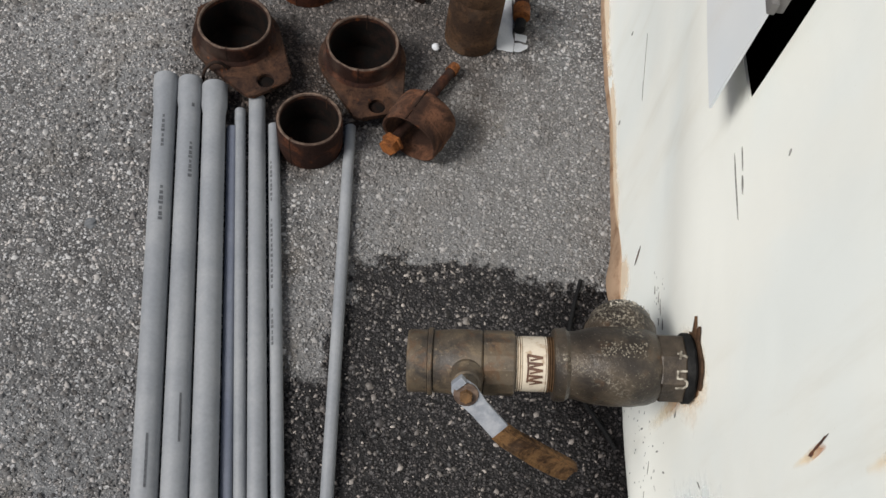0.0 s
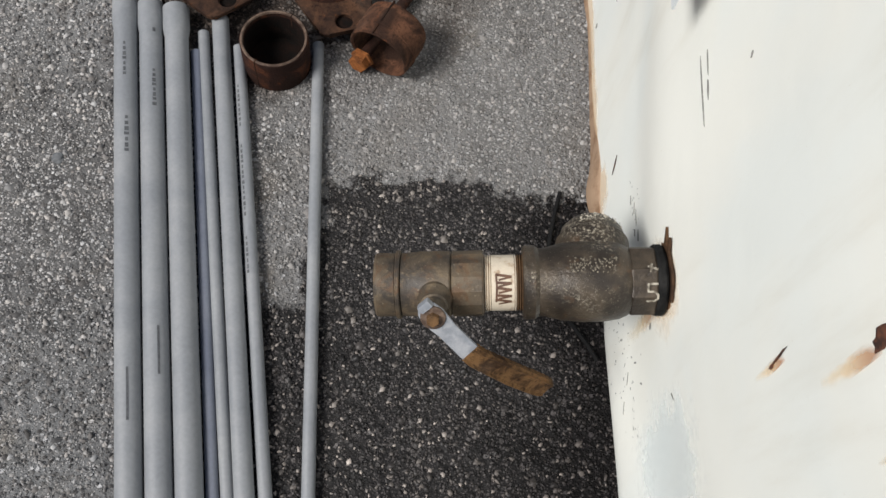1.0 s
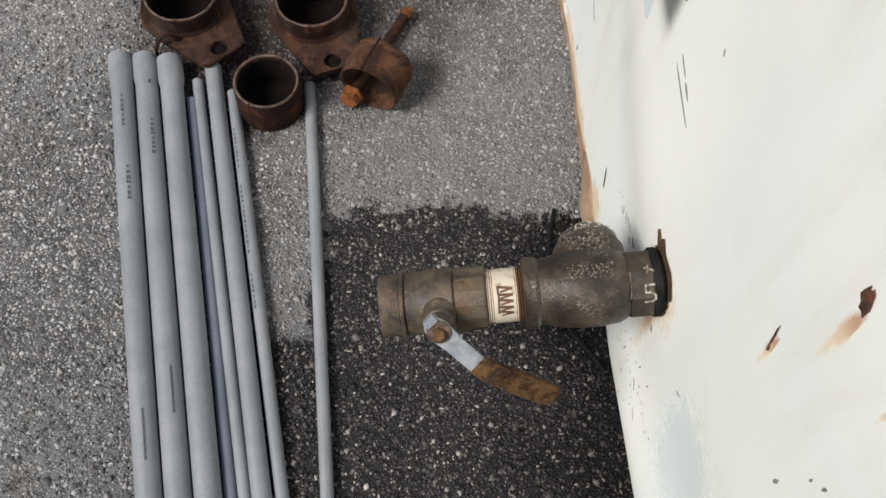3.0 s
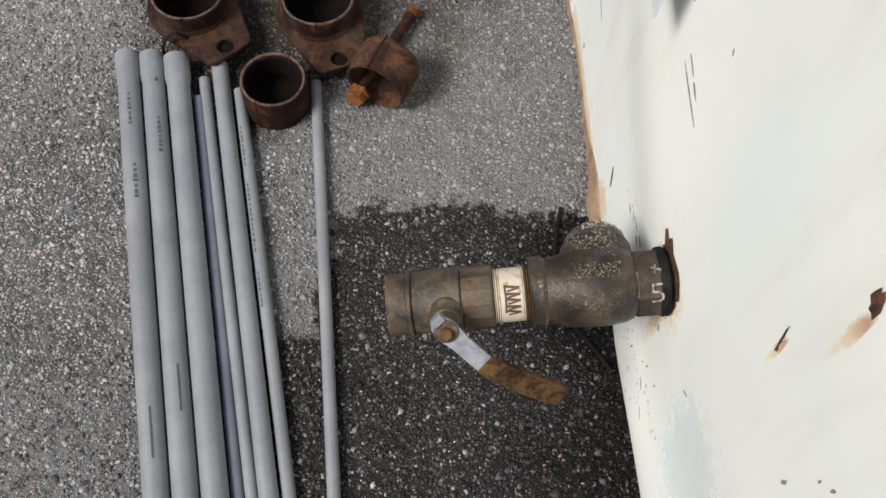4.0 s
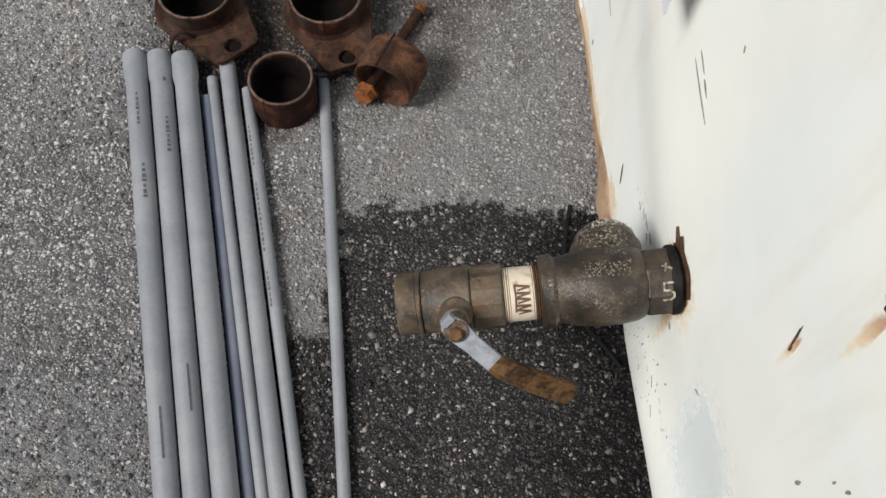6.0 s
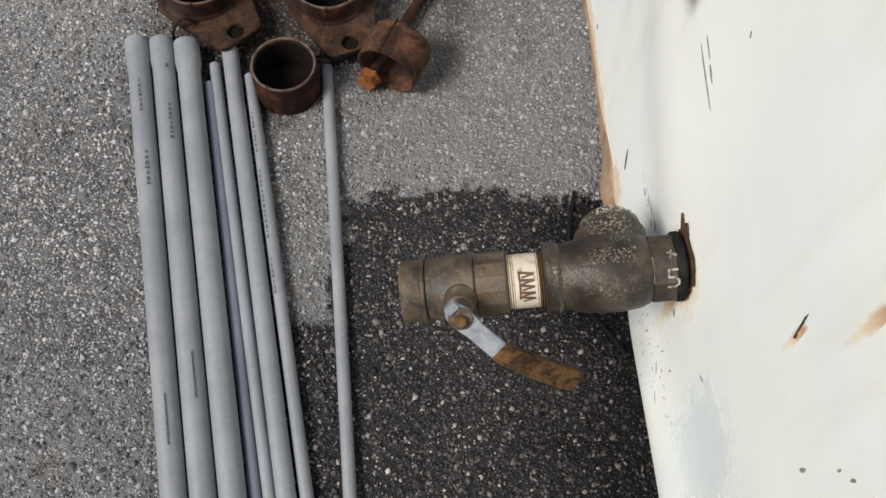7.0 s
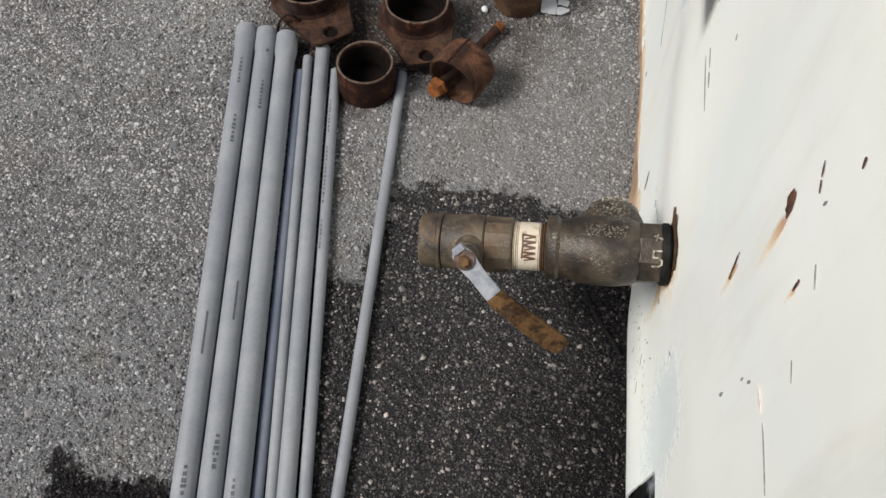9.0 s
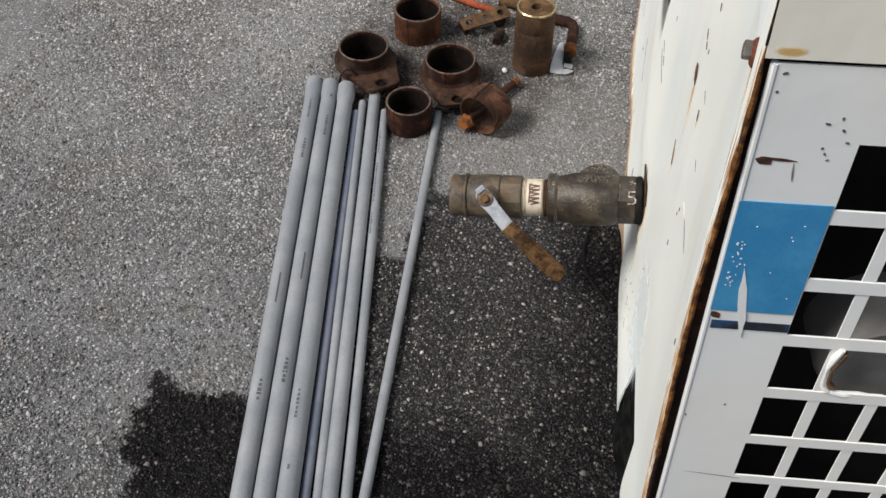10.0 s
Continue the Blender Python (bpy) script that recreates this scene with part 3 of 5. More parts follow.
def make_chips():
    """The stones that show at the asphalt's surface, bedded in the dark binder, as one mesh."""
    rng = np.random.default_rng(7)
    n = 112000
    xs = rng.uniform(-1.55, 0.56, n)
    ys = rng.uniform(-0.5, 2.5, n)
    size = 0.0016 + 0.0040 * rng.random(n) ** 1.9 + 0.0050 * rng.random(n) ** 18
    base = np.array([(math.cos(a), math.sin(a), 0.0) for a in np.arange(5) * 2 * math.pi / 5] + [(0.42 * math.cos(a + 0.6), 0.42 * math.sin(a + 0.6), 0.7) for a in np.arange(3) * 2 * math.pi / 3])
    turn = rng.uniform(0, 2 * math.pi, n)
    c, s = np.cos(turn), np.sin(turn)
    shape = base[None] * rng.uniform(0.5, 1.4, (n, 8, 3))
    shape[:, :, 1] *= rng.uniform(0.45, 1.0, n)[:, None]
    out = np.empty((n, 8, 3))
    out[:, :, 0] = (shape[:, :, 0] * c[:, None] - shape[:, :, 1] * s[:, None]) * size[:, None] + xs[:, None]
    out[:, :, 1] = (shape[:, :, 0] * s[:, None] + shape[:, :, 1] * c[:, None]) * size[:, None] + ys[:, None]
    out[:, :, 2] = shape[:, :, 2] * size[:, None] - rng.uniform(0.0004, 0.0016, n)[:, None]
    tris = np.array([(0, 1, 5), (1, 6, 5), (1, 2, 6), (2, 3, 6), (3, 7, 6), (3, 4, 7), (4, 0, 7), (0, 5, 7), (5, 6, 7)])
    faces = (tris[None] + 8 * np.arange(n)[:, None, None]).reshape(-1, 3)
    me = bpy.data.meshes.new("gravel")
    me.vertices.add(8 * n)
    me.vertices.foreach_set("co", out.reshape(-1))
    me.loops.add(faces.size)
    me.loops.foreach_set("vertex_index", faces.reshape(-1))
    me.polygons.add(len(faces))
    me.polygons.foreach_set("loop_start", np.arange(0, faces.size, 3))
    me.update(calc_edges=True)
    me.materials.append(CHIPS)
    return tagged(new("gravel", me), "small grey and pale stones bedded in the asphalt", "gravel", kind="stuff")


make_ground()
make_chips()

# ---------------------------------------------------------------- white machine housing
CORNER = Vector((0.535, -0.095, 0))
ALONG = Vector((math.cos(radians(9)), math.sin(radians(9)), 0))
OUT = Vector((ALONG.y, -ALONG.x, 0))


FOOT = ((-0.3, 0.0), (0.62, 0.0), (0.85, 0.008), (1.10, 0.003), (1.37, 0.004), (1.53, -0.007), (1.72, -0.011), (2.05, -0.004), (2.6, 0.0), (9.0, 0.0))


def ease(v, low, high):
    k = min(1.0, max(0.0, (v - low) / (high - low)))
    return k * k * (3 - 2 * k)


def foot(y, z):
    """How the panel's foot wanders, and its rolled lower edge below the valve."""
    for (y0, d0), (y1, d1) in zip(FOOT, FOOT[1:]):
        if y0 <= y <= y1:
            wander = d0 + (d1 - d0) * ease(y, y0, y1)
            break
    roll = math.sin(math.pi / 2 * min(1.0, z / 0.055)) if z < 0.055 else math.exp(-((z - 0.055) / 0.11) ** 2)
    return wander * math.exp(-z / 0.10) - 0.014 * roll * ease(y, 0.10, 0.34) * ease(y, 0.84, 0.70)


def side_x(y, z):
    """The side panel's outer face: it leans and is faintly dented."""
    k = min(1.0, max(0.0, (0.8 - y) / 0.9))
    lean = k * (0.9 - z) * (0.06 if z < 0.9 else 0.03)
    dip = 0.012 * math.exp(-((y - 0.22) / 0.22) ** 2) * min(1.0, max(0.0, (z - 0.2) / 0.4))
    dent = dip + 0.004 * noise.noise(Vector((0.0, y * 2.6, z * 2.2 + 5))) + 0.006 * math.exp(-((z - 0.25) / 0.16) ** 2)
    f = min(1.0, max(0.0, (y - 0.70) / 0.28))
    fold = 0.41 - 0.5 * max(0.0, 0.80 - y) + 0.45 * max(0.0, y - 0.78)
    swell = math.exp(-(z - fold) / 0.17) if z > fold else max(0.0, 1 - (fold - z) / 0.16)
    dent -= 0.011 * swell * min(1.0, max(0.0, (y - 0.42) / 0.2)) * min(1.0, max(0.0, (1.5 - y) / 0.4))
    return 0.525 - 0.050 * y - 0.012 * f * f * (3 - 2 * f) + lean + dent + foot(y, z) - 0.005 * ease(y, 0.06, -0.08)


def on_side(y, z, out=0.0):
    return Vector((side_x(y, z) - out, y, z))


def on_front(s, z, out=0.0):
    """A point of the front: s along it from the corner, z up, out towards the outside."""
    return CORNER + ALONG * (s + 0.050 * (1.16 - z)) + OUT * (out + 0.035 * (1.16 - z)) + Vector((0, 0, z))


housing = thing("machine_housing", Matrix(), "white painted steel machine housing with rusty seams and chipped paint", "machine")


def side_patch(name, y_lines, z_lines, material, hole=lambda y, z: False, thick=0.004, out=0.0, label=""):
    bm = bmesh.new()
    grid = {}
    for i, y in enumerate(y_lines):
        for j, z in enumerate(z_lines):
            grid[i, j] = bm.verts.new(on_side(y, z, out))
    for i in range(len(y_lines) - 1):
        for j in range(len(z_lines) - 1):
            if not hole((y_lines[i] + y_lines[i + 1]) / 2, (z_lines[j] + z_lines[j + 1]) / 2):
                bm.faces.new((grid[i, j], grid[i + 1, j], grid[i + 1, j + 1], grid[i, j + 1]))
    loose = [v for v in bm.verts if not v.link_faces]
    bmesh.ops.delete(bm, geom=loose, context="VERTS")
    bmesh.ops.recalc_face_normals(bm, faces=bm.faces[:])
    if bm.faces[:][0].normal.x > 0:
        bmesh.ops.reverse_faces(bm, faces=bm.faces[:])
    front = bm.faces[:]
    rim = [e for e in bm.edges if len(e.link_faces) == 1]
    made = bmesh.ops.duplicate(bm, geom=front)
    twin = made["vert_map"]
    for v in {v for f in front for v in f.verts}:
        twin[v].co = v.co + Vector((thick, 0, 0))
    for e in rim:
        a, b = e.verts
        bm.faces.new((a, b, twin[b], twin[a]))
    return part(name, bm, material, housing, label)


def lines(low, high, stops, stepsize):
    marks = sorted({low, high, *stops})
    out = []
    for a, b in zip(marks, marks[1:]):
        k = max(1, round((b - a) / stepsize))
        out += [a + (b - a) * i / k for i in range(k)]
    return out + [high]


DOOR_Y0, DOOR_Y1, DOOR_Z0, DOOR_Z1 = 0.93, 1.60, 0.70, 1.62
NOTCH = (0.155, 0.340, 0.230)
VALVE_Y, VALVE_Z = 0.66, 0.392


def gone(y, z):
    door = DOOR_Y0 < y < DOOR_Y1 and DOOR_Z0 < z < DOOR_Z1
    notch = NOTCH[0] < y < NOTCH[1] and z < NOTCH[2] - 0.5 * max(0.0, NOTCH[0] + 0.09 - y)
    return door or notch


side_patch("side_panel", lines(-0.082, 3.6, [DOOR_Y0, DOOR_Y1, NOTCH[0], NOTCH[1]], 0.05),
           lines(0.004, 1.299, [0.02, 0.038, 0.056, 0.075, 0.10, 0.13, 0.16, DOOR_Z0, NOTCH[2]], 0.05), WHITE, gone, label="white painted side panel with rust runs and chips")
side_patch("side_rail", lines(-0.082, 3.6, [DOOR_Y0, DOOR_Y1], 0.1), lines(1.3005, 2.15, [DOOR_Z1], 0.06), RAILWHITE,
           gone, out=0.0012, label="white upper side panel held by rusty bolts")


def rusty_lip():
    """The panel's rusted lower lip, swollen where it meets the strainer."""
    bm = bmesh.new()
    rows = []
    for y in lines(0.80, 2.4, [], 0.02):
        swollen = math.exp(-((y - 0.985) / 0.055) ** 2)
        top = 0.018 + 0.048 * math.exp(-((y - 1.03) / 0.12) ** 2) + 0.004 * noise.noise(Vector((y * 20, 1, 0)))
        out = 0.003 + 0.015 * swollen + 0.0015 * noise.noise(Vector((y * 34, 5, 0)))
        rows.append([bm.verts.new(on_side(y, top * k / 5, out * (1 - 0.8 * (k / 5) ** 2)) + Vector((0.012 if k == 6 else 0, 0, 0))) for k in (0, 1, 2, 3, 4, 5, 6)])
    for a, b in zip(rows, rows[1:]):
        for k in range(6):
            bm.faces.new((a[k], a[k + 1], b[k + 1], b[k]))
    part("rusty_lip", bm, TANLIP, housing, "tan rusted lower lip of the panel")


rusty_lip()
# near-black jamb: the dark of the door gap put into its colour
side_patch("door_jamb", [DOOR_Y0 - 0.004, DOOR_Y0 - 0.001, DOOR_Y0 + 0.012], lines(DOOR_Z0, DOOR_Z1, [], 0.1), DARKINSIDE, out=-0.012, thick=0.05)


def shell():
    """Roof, back, far side and a near-black block for the dark inside."""
    far = 2.0
    bm = bmesh.new()
    a, b = on_side(-0.08, 2.15), on_side(3.6, 2.15)
    c, d = b + ALONG * far, a + ALONG * far
    slab(bm, [(p.x, p.y) for p in (a, d, c, b)], 2.150, 2.156)
    part("roof", bm, WHITE, housing)
    bm = bmesh.new()
    slab(bm, [(b.x, b.y), (c.x, c.y), (c.x, c.y + 0.006), (b.x, b.y + 0.006)], 0.01, 2.149)
    part("back_panel", bm, WHITE, housing)
    bm = bmesh.new()
    slab(bm, [(d.x, d.y), (d.x + 0.006, d.y), (c.x + 0.006, c.y), (c.x, c.y)], 0.01, 2.149)
    part("far_side_panel", bm, WHITE, housing)
    # added block, near-black in place of the unlit inside
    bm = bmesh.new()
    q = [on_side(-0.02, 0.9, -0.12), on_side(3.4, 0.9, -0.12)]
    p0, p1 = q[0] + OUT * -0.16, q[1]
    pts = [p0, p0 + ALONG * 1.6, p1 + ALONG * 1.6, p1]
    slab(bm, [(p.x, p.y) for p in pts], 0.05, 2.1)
    part("dark_filler", bm, DARKINSIDE, housing, "near-black block standing for the dark inside the housing")
    bm = bmesh.new()
    mid = on_front(0.245, 0.86, -0.03)
    lathe(bm, [(0, 0.0), (0, 0.075), (0.02, 0.085), (0.09, 0.085), (0.09, 0.0)], frame_of(mid, -OUT, (0, 0, 1)), 28)
    part("fan_motor", bm, GREYMETAL, housing, "dusty grey motor behind the grille")


shell()


def front_plate(name, s0, s1, z0, z1, material, hole=None, thick=0.003, out=0.0, label="", lip=0.0):
    bm = bmesh.new()
    ss = sorted({s0, s1, *((hole[0], hole[1]) if hole else ())})
    zs = sorted({*lines(z0, z1, (hole[2], hole[3]) if hole else (), 0.12)})
    grid = {(i, j, k): bm.verts.new(on_front(s, z, out - k * thick)) for i, s in enumerate(ss) for j, z in enumerate(zs) for k in (0, 1)}
    kept = set()
    for i in range(len(ss) - 1):
        for j in range(len(zs) - 1):
            sm, zm = (ss[i] + ss[i + 1]) / 2, (zs[j] + zs[j + 1]) / 2
            if not (hole and hole[0] < sm < hole[1] and hole[2] < zm < hole[3]):
                kept.add((i, j))
    for i, j in kept:
        for k in (0, 1):
            bm.faces.new([grid[a, b, k] for a, b in ((i, j), (i + 1, j), (i + 1, j + 1), (i, j + 1))])
        for (ni, nj), e in (((i - 1, j), ((i, j), (i, j + 1))), ((i + 1, j), ((i + 1, j), (i + 1, j + 1))), ((i, j - 1), ((i, j), (i + 1, j))), ((i, j + 1), ((i, j + 1), (i + 1, j + 1)))):
            if (ni, nj) not in kept:
                (a, b), (c, d) = e
                bm.faces.new((grid[a, b, 0], grid[c, d, 0], grid[c, d, 1], grid[a, b, 1]))
    loose = [v for v in bm.verts if not v.link_faces]
    bmesh.ops.delete(bm, geom=loose, context="VERTS")
    return part(name, bm, material, housing, label)


G0, COLS, PITCH_S, CELL_S = 0.0945, 10, 0.0725, 0.0580
ROWS_TOP, ROWS, PITCH_Z, CELL_Z = 1.2425, 10, 0.1066, 0.0865
G1, GB = G0 + COLS * PITCH_S, ROWS_TOP - ROWS * PITCH_Z
front_plate("front_panel", -0.003, 1.75, 0.02, 1.328, FRONTWHITE, (G0, G1, GB, ROWS_TOP), label="chalky white front panel with a blue band")
front_plate("upper_front_panel", -0.0122, 1.75, 1.334, 2.149, CREAM, label="cream painted upper front panel", out=0.002)
front_plate("front_return", -0.003, 0.0, 0.02, 1.328, FRONTWHITE, thick=0.03, out=-0.0035)
# black sheets added behind the seams: their shade put into colour
front_plate("shade_backing", -0.013, 0.03, 0.02, 2.1, BLACK, out=-0.020, thick=0.002)
front_plate("shade_backing", 0.0, 1.7, 1.30, 1.36, BLACK, out=-0.008, thick=0.002)
front_plate("blue_band", -0.001, G0 - 0.002, 0.9905, 1.163, BLUE, out=0.0012, thick=0.001, label="scuffed blue painted band")
front_plate("dark_band", 0.004, G0 - 0.001, 0.9577, 0.9718, NAVY, out=0.0012, thick=0.001, label="dark navy stripe, partly worn off")
for i in range(1, COLS):
    s = G0 + i * PITCH_S
    pieces = [(GB, ROWS_TOP)]
    if i == 2:
        pieces = [(GB, ROWS_TOP - 4 * PITCH_Z + 0.026), (ROWS_TOP - 3 * PITCH_Z + 0.012, ROWS_TOP)]
    for a, b in pieces:
        front_plate("grille_bar", s - (PITCH_S - CELL_S), s, a, b, FRONTWHITE, out=-0.0012, thick=0.0025)
for j in range(1, ROWS):
    z = ROWS_TOP - j * PITCH_Z + 0.009 * math.exp(-((j - 3.3) / 1.1) ** 2)
    front_plate("grille_bar", G0, G1, z, z + PITCH_Z - CELL_Z, FRONTWHITE, out=0.0, thick=0.0025)


def torn_rim():
    """Bent, rusty stubs round the torn cell of the grille."""
    z0, z1 = ROWS_TOP - 4 * PITCH_Z + 0.024, ROWS_TOP - 3 * PITCH_Z + 0.010
    c = (G0 + 0.082, (z0 + z1) / 2)
    for pts, mat, rad in (([(-0.012, 0.046), (-0.0175, 0.03), (-0.0185, 0.0), (-0.0165, -0.03), (-0.008, -0.042)], FRONTWHITE, 0.0036),
                          ([(-0.006, 0.040), (-0.0115, 0.026), (-0.0125, 0.0), (-0.0105, -0.026), (-0.003, -0.036)], RUSTTAN, 0.0038),
                          ([(-0.008, -0.043), (0.014, -0.049), (0.032, -0.046), (0.055, -0.052)], FRONTWHITE, 0.0036)):
        bm = bmesh.new()
        sweep(bm, [on_front(c[0] + u, c[1] + v, -0.001 + 0.003 * math.sin(30 * u + 60 * v)) for u, v in pts], [rad * (1 + 0.35 * math.sin(i * 2.1)) for i in range(len(pts))], 8)
        part("torn_edge", bm, mat, housing, "torn and rusted edge of the grille")


torn_rim()


def fold_s(z):
    """Where the rusty fold runs: the seam gapes widest half-way down."""
    return -0.0132 - 0.0080 * ease(z, 1.30, 0.95) + 0.003 * ease(z, 0.90, 0.5)


def corner_trim():
    """The side panel's rusted return fold and the rounded edge of the front."""
    zs = lines(0.02, 2.14, [], 0.03)
    bm = bmesh.new()
    rows = []
    for z in zs:
        a = on_side(-0.079, z, 0.0006)
        edge = on_front(fold_s(z) - 0.0006, z, 0.0)
        b = a.lerp(edge, 0.55)
        rows.append([bm.verts.new(q) for q in (a, b, edge, edge - OUT * 0.024)])
    for p, q in zip(rows, rows[1:]):
        for k in range(3):
            bm.faces.new((p[k], p[k + 1], q[k + 1], q[k]))
    part("corner_return", bm, WHITE, housing)
    bm = bmesh.new()
    rows = []
    for z in lines(0.25, 1.34, [], 0.02):
        a, edge = on_side(-0.079, z, 0.0006), on_front(fold_s(z) - 0.0006, z, 0.0)
        b = a.lerp(edge, 0.55)
        rows.append([bm.verts.new(q + Vector((-0.0022, 0.0004, 0))) for q in (a.lerp(b, 0.25), b, b.lerp(edge, 0.5), edge)])
    for p, q in zip(rows, rows[1:]):
        for k in range(3):
            bm.faces.new((p[k], p[k + 1], q[k + 1], q[k]))
    part("rust_run", bm, EDGERUST, housing, "rust creeping from the corner over the paint").visible_shadow = False
    # dark sheet set forward in the seam, its shade put into the colour
    bm = bmesh.new()
    rows = [[bm.verts.new(on_front(a, z, -0.006)) for a in (fold_s(z), -0.003)] for z in lines(0.02, 1.328, [], 0.03)]
    for p, q in zip(rows, rows[1:]):
        bm.faces.new((p[0], p[1], q[1], q[0]))
    part("seam_shade", bm, RUSTDARK, housing, "dark sheet for the shade in the corner seam")
    for z0, z1, mat, rad in ((0.02, 0.70, RUST, 0.0030), (0.66, 1.345, SEAMRUST, 0.0031), (1.346, 2.14, RUSTDARK, 0.0012)):
        bm = bmesh.new()
        zl = lines(z0, z1, [], 0.012)
        sweep(bm, [on_front(fold_s(z) + 0.0010 * noise.noise(Vector((0, 3, z * 22))), z, 0.0006) for z in zl],
              [rad * (1 + 0.45 * noise.noise(Vector((7, 0, z * 35)))) * min(1.0, 0.15 + (z1 - z) / 0.05) for z in zl], 8)
        part("corner_fold", bm, mat, housing, "rusty folded corner edge")
    bm = bmesh.new()
    zl = lines(0.02, 1.327, [], 0.1)
    sweep(bm, [on_front(-0.0012, z, -0.0028) for z in zl], 0.0042, 10)
    part("rounded_edge", bm, FRONTWHITE, housing)


corner_trim()


def side_mark(name, y, z, length, width, angle, material, lift=0.0013, rough=0.35, label="", seed=0):
    """A thin flake or stain on the side panel; angle in degrees leans it from upright."""
    rnd = random.Random(seed * 7 + int(1000 * y) + int(3000 * z))
    c, s = math.cos(radians(angle)), math.sin(radians(angle))
    rim = [(u * c - v * s, u * s + v * c) for u, v in blob_outline(rnd, length, width, 14, rough)]
    bm = bmesh.new()
    top = [bm.verts.new(on_side(y + u, z + v, lift)) for u, v in rim]
    low = [bm.verts.new(on_side(y + u * 1.05, z + v * 1.05, lift - 0.001)) for u, v in rim]
    bm.faces.new(top)
    for i in range(len(top)):
        j = (i + 1) % len(top)
        bm.faces.new((top[i], top[j], low[j], low[i]))
    return part(name, bm, material, housing, label)


def side_stain(y, z0, z1, width, material, drift=0.0):
    """A sheet of thin rust from z1 down to z0."""
    bm = bmesh.new()
    rows = []
    for i in range(7):
        f = i / 6
        z = z0 + (z1 - z0) * f
        rows.append([bm.verts.new(on_side(y + drift * (1 - f) + width * (k / 4 - 0.5), z, 0.0012)) for k in range(5)])
    for a, b in zip(rows, rows[1:]):
        for k in range(4):
            bm.faces.new((a[k], a[k + 1], b[k + 1], b[k]))
    ob = part("rust_run", bm, material, housing, "rust run down the white paint")
    ob.visible_shadow = False
    return ob


# chips and scratches: y, z, length, width, lean
for y, z, length, width, lean in ((0.411, 0.932, 0.056, 0.030, -14), (0.392, 1.022, 0.020, 0.0040, -42), (0.380, 1.011, 0.018, 0.0034, -50), (0.341, 1.102, 0.016, 0.006, -25),
                                  (0.450, 0.734, 0.062, 0.0060, -11), (0.445, 0.714, 0.02, 0.009, -9), (0.318, 0.928, 0.034, 0.006, -5), (0.968, 0.172, 0.056, 0.006, -30),
                                  (0.341, 1.186, 0.026, 0.008, -10)):
    side_mark("paint_chip", y, z, length * 0.85, width * 0.7, lean, CHIPPED, 0.0022, 0.6, "bare rusty chip in the paint")
for y, z, length, width, lean in ((0.840, 0.627, 0.114, 0.0045, -77), (0.866, 0.657, 0.05, 0.004, -73), (0.832, 0.645, 0.034, 0.006, -72), (0.797, 0.774, 0.012, 0.005, -30),
                                  (0.314, 0.645, 0.02, 0.008, 10), (0.284, 0.760, 0.014, 0.006, 10), (0.302, 0.975, 0.033, 0.003, -69), (0.358, 1.015, 0.012, 0.005, 5),
                                  (1.367, 0.262, 0.14, 0.0028, -70), (1.31, 0.24, 0.05, 0.003, -76), (1.509, 0.185, 0.014, 0.009, 0), (1.35, 0.075, 0.018, 0.012, 0),
                                  (0.861, 0.247, 0.02, 0.005, -70), (0.840, 0.262, 0.024, 0.006, -60), (0.819, 0.266, 0.03, 0.006, -80), (0.785, 0.271, 0.024, 0.007, -70), (0.80, 0.25, 0.016, 0.005, -60),
                                  (0.645, 0.134, 0.012, 0.005, 0), (0.573, 0.144, 0.03, 0.003, -60), (0.617, 0.305, 0.018, 0.006, -30), (0.495, 0.357, 0.018, 0.005, 60), (0.59, 0.19, 0.014, 0.005, 10),
                                  (0.53, 0.115, 0.03, 0.0018, -65), (0.55, 0.21, 0.012, 0.006, 20), (-0.036, 0.832, 0.02, 0.010, 10), (0.237, 0.899, 0.03, 0.002, -80), (0.298, 0.735, 0.010, 0.005, 0)):
    side_mark("scratch", y, z, length * 0.9, width * 0.75, lean, GREYCHIP, label="grey scratch in the paint")
side_mark("scratch", 0.250, 0.796, 0.036, 0.006, 84, PINK, label="faded red scrape on the paint")
side_mark("scratch", 0.178, 0.809, 0.092, 0.0020, 83, GREYCHIP, label="long thin scratch in the paint")
side_mark("paint_chip", -0.006, 1.349, 0.046, 0.012, 84, GREYCHIP, 0.0026, 0.75, "flaked grey patch beside the bolt")
side_mark("paint_chip", -0.002, 1.352, 0.028, 0.006, 86, CHIPPED, 0.0040, 0.5, "bare rusty chip in the paint")
soft = side_stain(0.375, 0.08, 0.52, 0.28, GREYPATCH, 0.05)
soft.name = "grey_patch"
tagged(soft, "soft-edged greyish patch on the side panel")
side_stain(0.408, 0.815, 0.930, 0.019, RUN, -0.012)
side_stain(0.449, 0.665, 0.748, 0.014, RUN, -0.010)
side_stain(0.317, 0.890, 0.930, 0.014, RUN)
side_stain(0.341, 1.155, 1.19, 0.010, RUN, 0.004)
side_stain(0.64, 0.16, 0.36, 0.06, HALO)
side_stain(0.652, 0.285, 0.485, 0.21, WARMSMEAR)
side_stain(-0.046, 1.225, 1.312, 0.026, RUN)
side_stain(-0.062, 1.36, 1.42, 0.020, RUN)
side_stain(-0.064, 0.95, 1.29, 0.030, RUN, -0.006)
side_stain(-0.076, 0.55, 0.80, 0.009, HALO)
for y, top, wide in ((0.965, 0.15, 0.16), (1.17, 0.085, 0.42), (1.42, 0.075, 0.55), (1.75, 0.07, 0.6)):
    side_stain(y, -0.02, top, wide, WARMSMEAR).name = "rusty_film"


